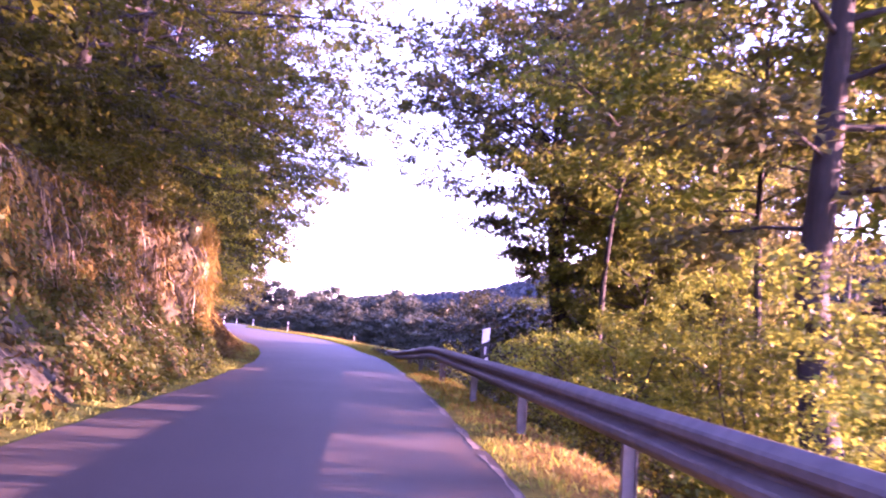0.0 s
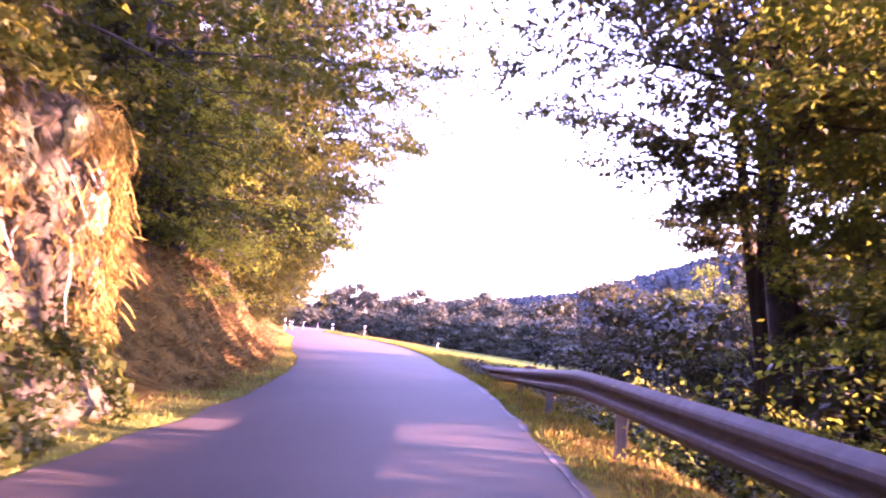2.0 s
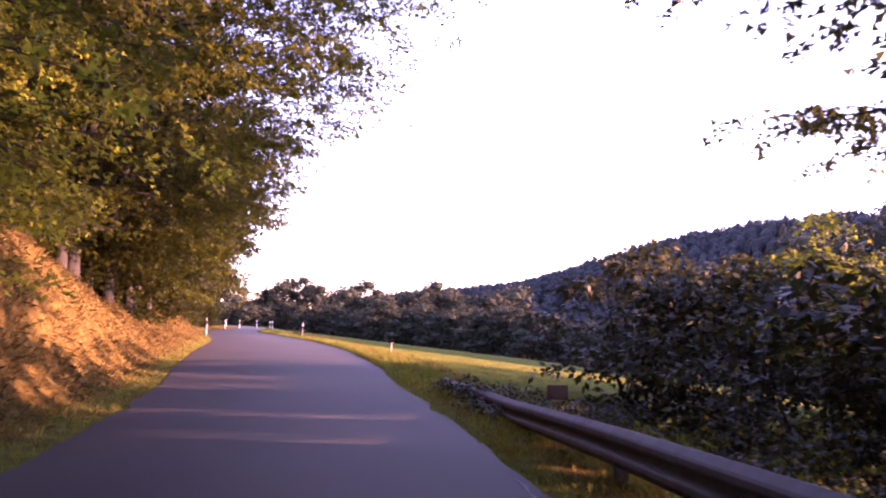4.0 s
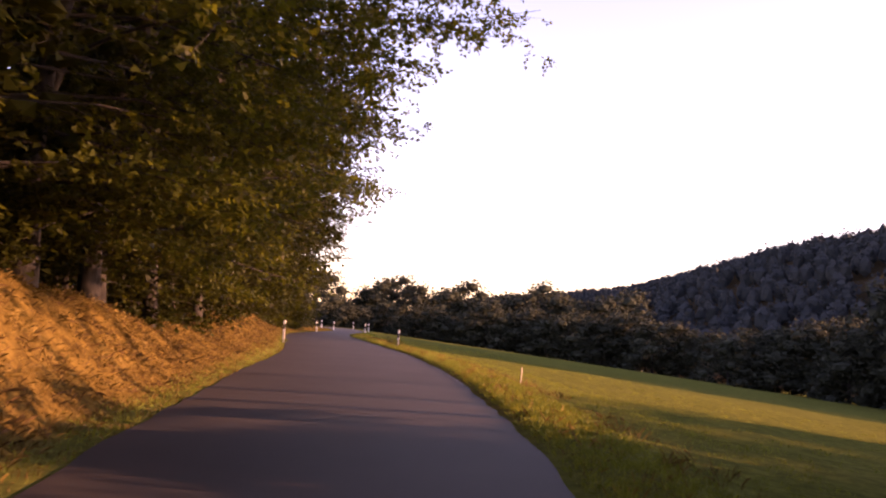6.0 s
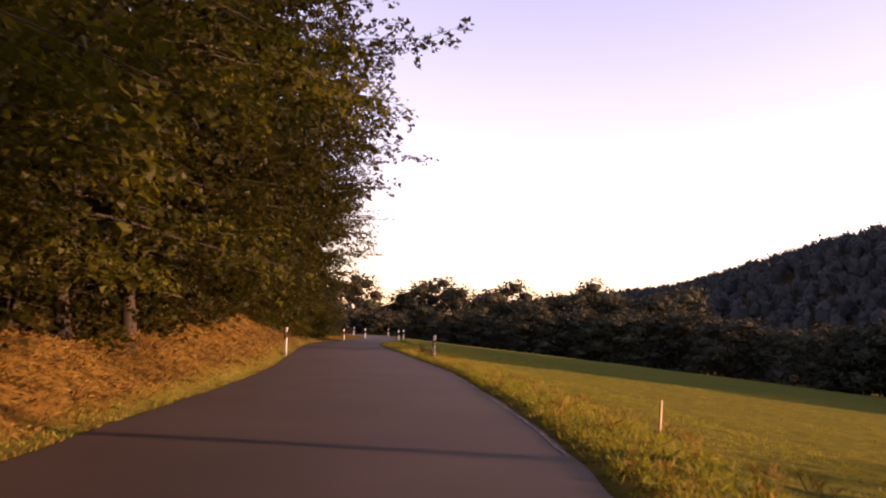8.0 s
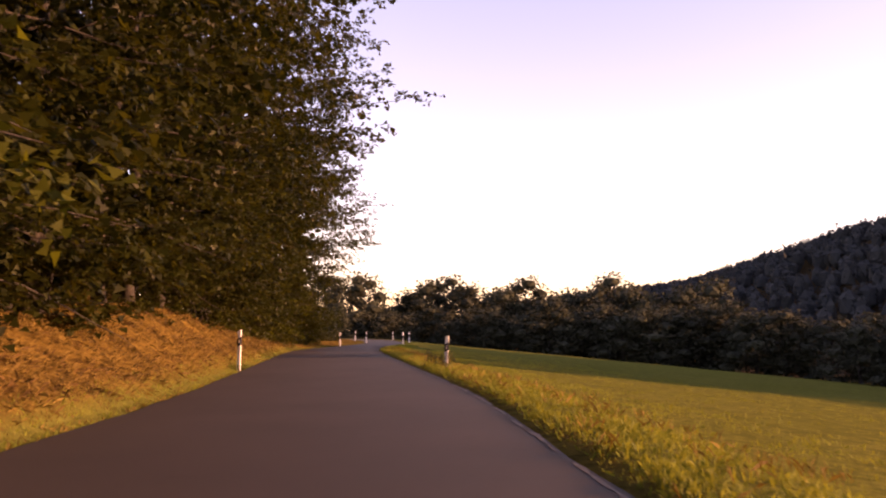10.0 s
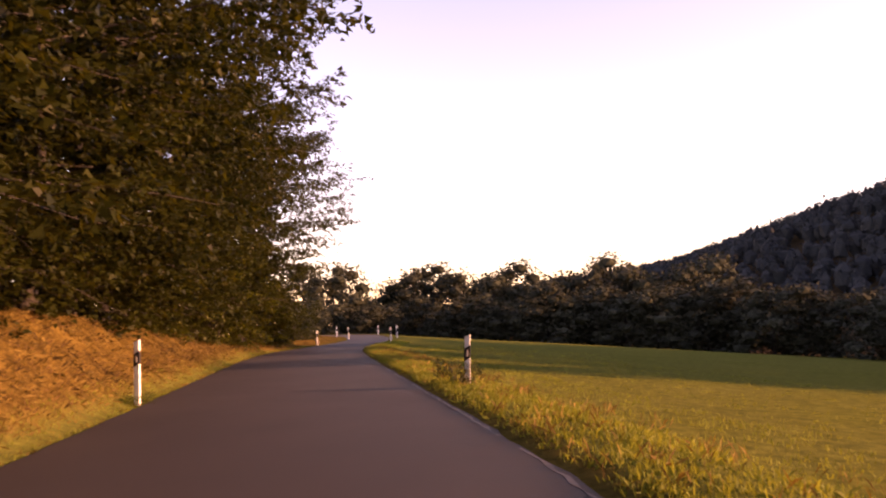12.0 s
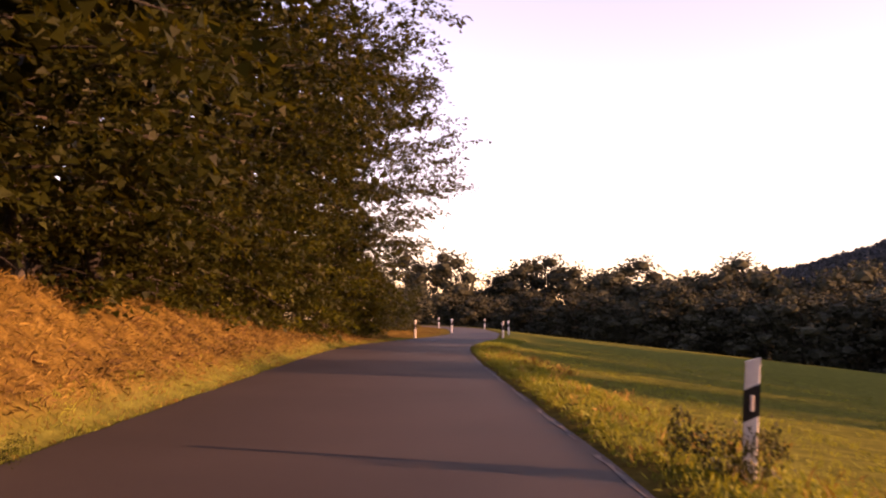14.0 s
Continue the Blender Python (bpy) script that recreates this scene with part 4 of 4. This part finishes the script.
POSTS = [(-17.15, 75.66, 0.0, "white delineator post with weeds at its foot", 3), (-23.26, 73.55, 0.24, "white delineator post at the foot of the dry bank", 1),
         (-37.6, 114.0, 0.0, "white delineator post at the bend", 0), (-32.0, 113.5, 0.0, "white delineator post at the bend", 0), (-35.3, 124.5, 0.0, "distant white delineator post", 0),
         (-41.6, 129.6, 0.05, "distant white delineator post", 0), (-45.9, 149.0, 0.0, "distant white delineator post", 0), (-51.4, 150.2, 0.1, "distant white delineator post", 0)]
for i, (x, yw, z, label, tip) in enumerate(POSTS):
    m = pose(x, yw, z, 0, tip, road_turn(yw) - 24)
    ob = copy_thing(post_kind, m) if i else post_kind
    ob.matrix_basis = m
    tagged(ob, label, "delineator post", "delineator posts")

rail_mark = delineator(0.38)
rail_mark.matrix_basis = pose(3.10, 10.74, 0.17, 0, 1, road_turn(10.8) - 14)
tagged(rail_mark, "short white delineator fixed behind the guardrail", "delineator post", "delineator posts")


# ---- guardrail ----
RAIL = [(-14.0, 0.55), (3.0, 0.62), (6.0, 0.62), (10.7, 0.58), (15.2, 0.56), (19.5, 0.55), (24.0, 0.72), (28.5, 0.85), (34.0, 0.95)]


def rail_d(y):
    return half(y) + np.interp(y, *zip(*RAIL))


def rail_sink(y):
    """The rail runs down into the ground towards its end."""
    return float(np.interp(y, [17.0, 28.0, 33.4], [0.0, 0.49, 0.58]))


def guardrail():
    root = new("guardrail")
    prof = [(0.045, 0.305), (0.02, 0.31), (-0.028, 0.268), (-0.04, 0.25), (-0.04, 0.215), (-0.03, 0.2), (0.03, 0.172), (0.036, 0.155), (0.03, 0.138), (-0.03, 0.11), (-0.04, 0.095), (-0.04, 0.06), (-0.028, 0.042), (0.02, 0.0), (0.045, 0.005)]

    def sweep(y0, y1, n):
        ys = np.linspace(y0, y1, n)
        V = []
        for yy in ys:
            drop = rail_sink(yy)
            for thick in (0.0, 0.006):
                for off, z in prof:
                    x, yw = lay(yy, rail_d(yy) + off + thick)
                    V.append((float(x), float(yw), 0.40 + z - drop))
        k = len(prof)
        F = []
        for i in range(n - 1):
            for s in (0, k):
                for j in range(k - 1):
                    a = i * 2 * k + s + j
                    F.append((a, a + 1, a + 2 * k + 1, a + 2 * k))
            for j in (0, k - 1):
                a = i * 2 * k + j
                F.append((a, a + k, a + 3 * k, a + 2 * k))
        return np.array(V), np.array(F)

    starts = [-14.0, -9.8, -5.6, -1.4, 2.8, 6.8, 10.75, 15.3, 19.6, 23.9, 28.2, 33.2]
    for a, b in zip(starts[:-1], starts[1:]):
        mesh_object("beam", *sweep(a, b + 0.15, 10), STEEL, root, "galvanised corrugated steel beam")
    for yy in starts:
        x, yw = lay(yy, rail_d(yy) + 0.10)
        drop = rail_sink(yy)
        bm = bmesh.new()
        for dx, w, dd in ((0, 0.008, 0.11), (0.0, 0.055, 0.008)):
            for oy in ((-0.05, 0.05) if w > 0.05 else (0,)):
                bmesh.ops.create_cube(bm, size=1, matrix=Matrix.Translation((dx, oy, -0.1)) @ Matrix.Diagonal((w, dd, 1.55, 1)))
        ob = part("rail_post", bm, STEEL_POST, root, "weathered steel guardrail post")
        ob.matrix_basis = pose(float(x), float(yw), -drop, 0, 0, road_turn(yy) + 90)
        for z in (0.46, 0.62):
            x2, y2 = lay(yy + 0.06, rail_d(yy) - 0.035)
            bm = bmesh.new()
            bmesh.ops.create_cone(bm, cap_ends=True, segments=8, radius1=0.016, radius2=0.012, depth=0.02)
            ob = part("bolt", bm, STEEL, root)
            ob.matrix_basis = pose(float(x2), float(y2), z - drop, 90, 0, road_turn(yy) - 90)
    return tagged(root, "galvanised steel guardrail along the wooded drop", "guardrail")


guardrail()


# ---- rock cut ----
CUT_FOOT = [(-9, 0.7), (8, 0.62), (14, 0.55), (15.9, 0.52), (16.2, 0.62), (16.5, 1.35), (17.0, 1.7), (18.2, 1.85), (19.2, 2.3)]
CUT_FACE = [(-9, 1.9), (9, 1.75), (13.5, 1.65), (15.1, 1.4), (15.8, 0.95), (16.15, 0.9), (16.45, 1.7), (17.0, 2.0), (18.2, 2.2), (19.2, 2.6)]


def cut_face(yv, z):
    """How far the face of the cut stands from the edge of the road at y along it and at height z: a scree foot, then a steep face."""
    yv, z = np.asarray(yv, dtype=float), np.asarray(z, dtype=float)
    foot, face = np.interp(yv, *zip(*CUT_FOOT)), np.interp(yv, *zip(*CUT_FACE))
    return foot + (face - foot) * smooth(0.0, 1.3, z) + 0.09 * z + 1.0 * smooth(2.9 + 0.3 * smooth(12, 15, yv), 3.8, z) + 0.15 * wave(yv * 1.3, z * 0.8, 0.9, 4.0)


def rock_face():
    """The broken face of the cut: ledges, facets and crevices, closed behind by the bank."""
    ys, zs = np.arange(-9, 19.01, 0.11), np.arange(-0.2, 3.75, 0.095)
    V = []
    for yv in ys:
        for z in zs:
            p = Vector((yv * 0.9, z * 1.4, 3.0))
            d1 = noise.voronoi(p * 0.9)[0]
            d2 = noise.voronoi(p * 2.7 + Vector((5, 2, 1)))[0]
            out = 0.42 * min(0.55, d1[1] - d1[0]) + 0.20 * min(0.5, d2[1] - d2[0]) + 0.10 * noise.noise(p * 1.7) + 0.05 * noise.noise(p * 6.0)
            V.append((yv, -(float(half(yv)) + float(cut_face(yv, max(z, 0.0))) + 0.12 - out), z))
        V.append((yv, -(float(half(yv)) + 4.6), 3.7))
        V.append((yv, -(float(half(yv)) + 4.8), -0.3))
    V = np.array(V)
    x, yw = lay(V[:, 0], V[:, 1])
    k = len(zs) + 2
    i = np.arange(len(ys) * k).reshape(len(ys), k)
    F = np.stack([i[:-1, :-1], i[:-1, 1:], i[1:, 1:], i[1:, :-1]], axis=-1).reshape(-1, 4)
    root = new("rock_outcrop")
    mesh_object("rock_body", np.stack([x, yw, V[:, 2]], axis=1), F, ROCK, root)
    rg = np.random.default_rng(77)
    for j in range(64):
        yv, z = float(rg.uniform(3, 16.0)), float(rg.uniform(0.5, 3.2))
        r = float(rg.uniform(0.10, 0.24))
        bx, by = lay(yv, -(float(half(yv)) + float(cut_face(yv, z)) + 0.02))
        block = part("rock_block", rock_mass(40 + j, (r * 0.7, r * 1.2, r * 0.9), 2), ROCK, root)
        block.matrix_basis = pose(float(bx), float(by), z, float(rg.uniform(-25, 25)), float(rg.uniform(-20, 20)), road_turn(yv) + float(rg.uniform(-30, 30)))
    return tagged(root, "fractured brown rock cut with ledges and hanging roots", "rock")


def rock_mass(seed, size, level=5):
    """A fractured lump of rock: a ball broken into facets and roughened."""
    bm = bmesh.new()
    bmesh.ops.create_icosphere(bm, subdivisions=level, radius=1.0)
    off = Vector((seed * 7.3, seed * 3.1, seed * 1.7))
    for v in bm.verts:
        p = v.co.copy()
        cell = noise.voronoi(p * 1.6 + off)[0]
        small = noise.voronoi(p * 5.0 + off)[0]
        r = 0.80 + 0.5 * min(0.42, cell[1] - cell[0]) + 0.13 * min(0.5, small[1] - small[0]) + 0.05 * noise.noise(p * 9 + off)
        v.co = Vector((p.x * size[0], p.y * size[1], p.z * size[2])) * r
    return bm


rock_face()
for i, (yv, z, size) in enumerate(((15.2, 2.55, (0.22, 0.30, 0.45)), (14.9, 3.1, (0.16, 0.2, 0.2)), (15.75, 2.9, (0.16, 0.17, 0.3)), (15.85, 2.0, (0.16, 0.16, 0.34)), (15.95, 1.15, (0.15, 0.17, 0.36)), (17.6, 0.85, (0.22, 0.25, 0.3)))):
    ob = part("bare_stone", rock_mass(21 + i, size, 4), STONE)
    x, yw = lay(yv, -(half(yv) + float(cut_face(yv, z)) - 0.02))
    ob.matrix_basis = pose(float(x), float(yw), z, 8 * i, 5 * i, road_turn(yv) + 11 * i)
    tagged(ob, "pale bare stone set in the overgrown rock cut", "stone", "bare stones of the cut")


def hanging_roots(count, seed):
    """Thin roots and dead stems that hang down the face."""
    rg = np.random.default_rng(seed)
    pieces = []
    for _ in range(count):
        yv, z = float(rg.uniform(2, 16.2)), float(rg.uniform(1.6, 3.6))
        drop, n = float(rg.uniform(0.5, 1.7)), 7
        q = np.linspace(0, 1, n)
        yy = yv + np.cumsum(rg.normal(0, 0.05, n))
        zz = z - drop * q
        e = cut_face(yy, zz) - 0.10 - rg.uniform(0, 0.12) * np.sin(math.pi * q)
        x, yw = lay(yy, -(half(yy) + e))
        r = float(rg.uniform(0.006, 0.02))
        pieces.append(tube(np.stack([x, yw, zz], axis=1), r * (1 - 0.7 * q), 4))
    return tagged(mesh_object("hanging_roots", *join(pieces), PALE_BARK), "pale roots and dead stems hanging down the rock cut", "roots", kind="stuff")


hanging_roots(130, 37)


# ---- leaves and grass in masses ----
def wall_face(yv, z, rg):
    """A place on the overgrown face of the cut."""
    x, yw = lay(yv, -(half(yv) + cut_face(yv, z) - rg.uniform(0.0, 0.22, len(yv))))
    return np.stack([x, yw, z], axis=1)


def ivy(count, seed):
    rg = np.random.default_rng(seed)
    cy, cz, cr = rg.uniform(-7, 18.4, 190), rg.beta(1.0, 2.1, 190) * 3.4, rg.uniform(0.12, 0.42, 190)
    bare = (cy > 11.5) & (cz > 0.9)
    keep = ~bare | (rg.uniform(0, 1, 190) < 0.12)
    cy, cz, cr = cy[keep], cz[keep], cr[keep]
    k = rg.integers(0, len(cy), count)
    yv, z = cy[k] + rg.normal(0, 1, count) * cr[k], np.clip(cz[k] + rg.normal(0, 1, count) * cr[k], 0.02, 3.7)
    p = wall_face(yv, z, rg)
    p[:, :2] += right_of(yv) * rg.uniform(-0.05, 0.12, count)[:, None]
    way = np.concatenate([right_of(yv) * 0.5, np.full((count, 1), -0.5)], axis=1) + rg.normal(0, 0.6, (count, 3))
    s = rg.uniform(0.05, 0.115, count)
    v, f = leaf_quads(p, way, s, s * 0.8, rg)
    return tagged(mesh_object("ivy", v, f, LEAF_IVY), "ivy and weeds covering the rock cut", "ivy", kind="stuff")


ivy(36000, 21)


def dead_leaves(count, seed):
    """Brown leaves and bracken caught on the face of the cut and on the bank behind it."""
    rg = np.random.default_rng(seed)
    cy, cz, cr = rg.uniform(-6, 18.5, 260), rg.uniform(0.2, 4.0, 260), rg.uniform(0.1, 0.4, 260)
    k = rg.integers(0, 260, count)
    yv, z = cy[k] + rg.normal(0, 1, count) * cr[k], np.clip(cz[k] + rg.normal(0, 1, count) * cr[k] * 1.4, 0.02, 4.8)
    p = wall_face(yv, z, rg)
    p[:, :2] += right_of(yv) * rg.uniform(-0.1, 0.16, count)[:, None]
    way = np.concatenate([right_of(yv) * 0.3, np.full((count, 1), -0.8)], axis=1) + rg.normal(0, 0.5, (count, 3))
    s = rg.uniform(0.06, 0.2, count)
    v, f = leaf_quads(p, way, s, s * 0.4, rg)
    tagged(mesh_object("dead_leaves", v, f, LEAF_DEAD), "brown dead leaves and bracken on the rock cut", "dead leaves", kind="stuff")
    n = count // 3
    yv, e = rg.uniform(18.5, 105, n), rg.uniform(0.9, 4.6, n)
    x, yw = lay(yv, -(half(yv) + e))
    p = np.stack([x, yw, height(yv, -(half(yv) + e)) + rg.uniform(0.0, 0.16, n)], axis=1)
    s = rg.uniform(0.05, 0.13, n)
    v, f = leaf_quads(p, rg.normal(0, 1, (n, 3)) * np.array([1, 1, 0.5]), s, s * 0.5, rg)
    tagged(mesh_object("leaf_litter", v, f, LEAF_DEAD), "brown leaf litter scattered through the dry bank", "leaf litter", kind="stuff")


dead_leaves(16000, 22)


def blades(p, way, length, width, rg):
    """Grass blades: narrow bent strips of two faces from places p."""
    n = len(p)
    side = np.cross(way, rg.normal(0, 1, (n, 3)))
    side /= np.linalg.norm(side, axis=1)[:, None] + 1e-9
    L, W = length[:, None], width[:, None]
    mid = p + way * L * 0.55
    tip = p + way * L
    tip[:, 2] -= 0.22 * length
    v = np.stack([p - side * W * 0.5, p + side * W * 0.5, mid + side * W * 0.4, tip], axis=1).reshape(-1, 3)
    i = np.arange(n)[:, None] * 4
    f = np.concatenate([i + np.array([[0, 1, 2]]), i + np.array([[0, 2, 3]])], axis=0)
    return v, f


def meadow_strip(name, mat, count, y0, y1, e0, e1, side, lo, hi, seed, label, wid=0.012, lie=0.35, power=1.0, down=0.0):
    rg = np.random.default_rng(seed)
    tuft = max(1, count // 9)
    ty, te = rg.uniform(y0, y1, tuft), e0 + (e1 - e0) * rg.uniform(0, 1, tuft) ** power
    k = rg.integers(0, tuft, count)
    yv, e = ty[k] + rg.normal(0, 0.10, count), np.maximum(e0 * 0.9, te[k] + rg.normal(0, 0.09, count))
    d = side * (half(yv) + e)
    x, yw = lay(yv, d)
    z = height(yv, d)
    r = right_of(yv) * side
    way = np.concatenate([-r * down, np.ones((count, 1)) * (1 - 0.6 * down)], axis=1) + rg.normal(0, lie, (count, 3))
    way /= np.linalg.norm(way, axis=1)[:, None]
    hgt = rg.uniform(lo, hi, count) * (0.6 + 0.8 * rg.uniform(0, 1, tuft)[k])
    v, f = blades(np.stack([x, yw, z - 0.01], axis=1), way, hgt, np.full(count, wid) * rg.uniform(0.6, 1.4, count), rg)
    return tagged(mesh_object(name, v, f, mat), label, "grass", kind="stuff")


meadow_strip("verge_grass", GRASS_GREEN, 17000, -3, 112, 0.08, 0.75, -1, 0.03, 0.12, 31, "short green grass along the road edge")
meadow_strip("dry_grass", GRASS_DRY, 13000, 18, 112, 0.05, 0.9, -1, 0.03, 0.13, 43, "withered grass at the foot of the bank")
meadow_strip("verge_grass", GRASS_GREEN, 32000, 26, 108, 0.3, 4.2, 1, 0.03, 0.11, 32, "sunlit green grass between verge and meadow", power=1.3)
meadow_strip("verge_grass", GRASS_GREEN, 44000, 33, 112, 0.13, 1.7, 1, 0.045, 0.15, 42, "lush sunlit verge grass along the road edge", wid=0.014, power=1.2, lie=0.45)
meadow_strip("verge_grass", GRASS_GREEN, 11000, -3, 34, 0.05, 1.6, 1, 0.04, 0.12, 39, "sparse green grass under the guardrail", power=1.2)
# light and shade put into the blade colour: duller to y 9, golden beyond
meadow_strip("verge_grass", GRASS_DRY, 3500, -3, 9, 0.12, 1.8, 1, 0.03, 0.11, 37, "dry shaded grass under the guardrail")
meadow_strip("verge_grass", GRASS_GOLD, 9000, 9, 34, 0.12, 1.8, 1, 0.04, 0.13, 33, "dry tufted grass under the guardrail")
meadow_strip("dry_grass", GRASS_DRY, 95000, 20, 108, 0.5, 4.4, -1, 0.05, 0.19, 34, "golden dry grass and bracken on the bank", wid=0.0095, lie=1.0, down=0.45)
meadow_strip("dry_grass", GRASS_BROWN, 30000, 20, 108, 0.7, 4.4, -1, 0.07, 0.22, 44, "brown withered bracken and stalks on the bank", wid=0.011, lie=0.9, down=0.3)
meadow_strip("meadow_grass", GRASS_GREEN, 24000, 40, 112, 3.5, 14.0, 1, 0.03, 0.10, 41, "short meadow grass sloping away from the road", wid=0.014, power=1.4)
meadow_strip("dry_grass", GRASS_DRY, 5000, 30, 100, 0.2, 2.4, 1, 0.1, 0.26, 35, "straw-coloured stalks in the verge", wid=0.005)


def hanging_grass(count, seed):
    """Dry grass and roots that hang down the end of the rock cut."""
    rg = np.random.default_rng(seed)
    n = count // 12
    ty = np.concatenate([rg.normal(15.9, 0.2, n // 3), rg.uniform(-4, 15.5, n - n // 3)])
    tz = np.where(ty > 15.4, rg.uniform(0.9, 3.4, n), rg.uniform(1.4, 3.5, n))
    k = rg.integers(0, n, count)
    yv, z = ty[k] + rg.normal(0, 0.06, count), tz[k] + rg.normal(0, 0.08, count)
    p = wall_face(yv, z, rg)
    out = right_of(yv)
    p[:, :2] += out * rg.uniform(0.02, 0.22, count)[:, None]
    way = np.concatenate([out * 0.02, np.full((count, 1), -1.0)], axis=1) + rg.normal(0, 0.42, (count, 3))
    way /= np.linalg.norm(way, axis=1)[:, None]
    v, f = blades(p, way, rg.uniform(0.07, 0.28, count), rg.uniform(0.004, 0.011, count), rg)
    return tagged(mesh_object("hanging_grass", v, f, GRASS_GOLD), "dry golden grass hanging down the rock cut", "grass", kind="stuff")


hanging_grass(5200, 36)


def small_board():
    """A little brown board on a stake behind the end of the rail."""
    root = new("small_sign")
    bm = bmesh.new()
    bmesh.ops.create_cube(bm, size=1, matrix=Matrix.Diagonal((0.36, 0.02, 0.25, 1)))
    bmesh.ops.bevel(bm, geom=bm.edges[:], offset=0.006, segments=1, affect="EDGES")
    part("board", bm, BOARD, root, "plain brown board")
    bm = bmesh.new()
    bmesh.ops.create_cone(bm, cap_ends=True, segments=8, radius1=0.025, radius2=0.02, depth=1.6, matrix=Matrix.Translation((0, 0.035, -0.75)))
    part("stake", bm, STAKE, root, "wooden stake")
    root.matrix_basis = pose(-0.06, 32.4, 0.05, 0, 0, 6)
    return tagged(root, "small brown board on a wooden stake by the meadow", "sign")


small_board()


def marker_stake(x, yw, tall):
    """A short pale wooden stake with a pointed top."""
    bm = bmesh.new()
    bmesh.ops.create_cone(bm, cap_ends=True, segments=6, radius1=0.022, radius2=0.02, depth=tall + 0.2, matrix=Matrix.Translation((0, 0, tall / 2 - 0.1)))
    bmesh.ops.create_cone(bm, cap_ends=True, segments=6, radius1=0.02, radius2=0.004, depth=0.04, matrix=Matrix.Translation((0, 0, tall + 0.02)))
    ob = part("marker_stake", bm, PALE_STAKE)
    ob.matrix_basis = pose(x, yw, float(height(*unlay(x, yw))), 2, 3, 20)
    return tagged(ob, "short pale wooden stake in the meadow grass", "stake", "")


marker_stake(-6.7, 52.93, 0.45)
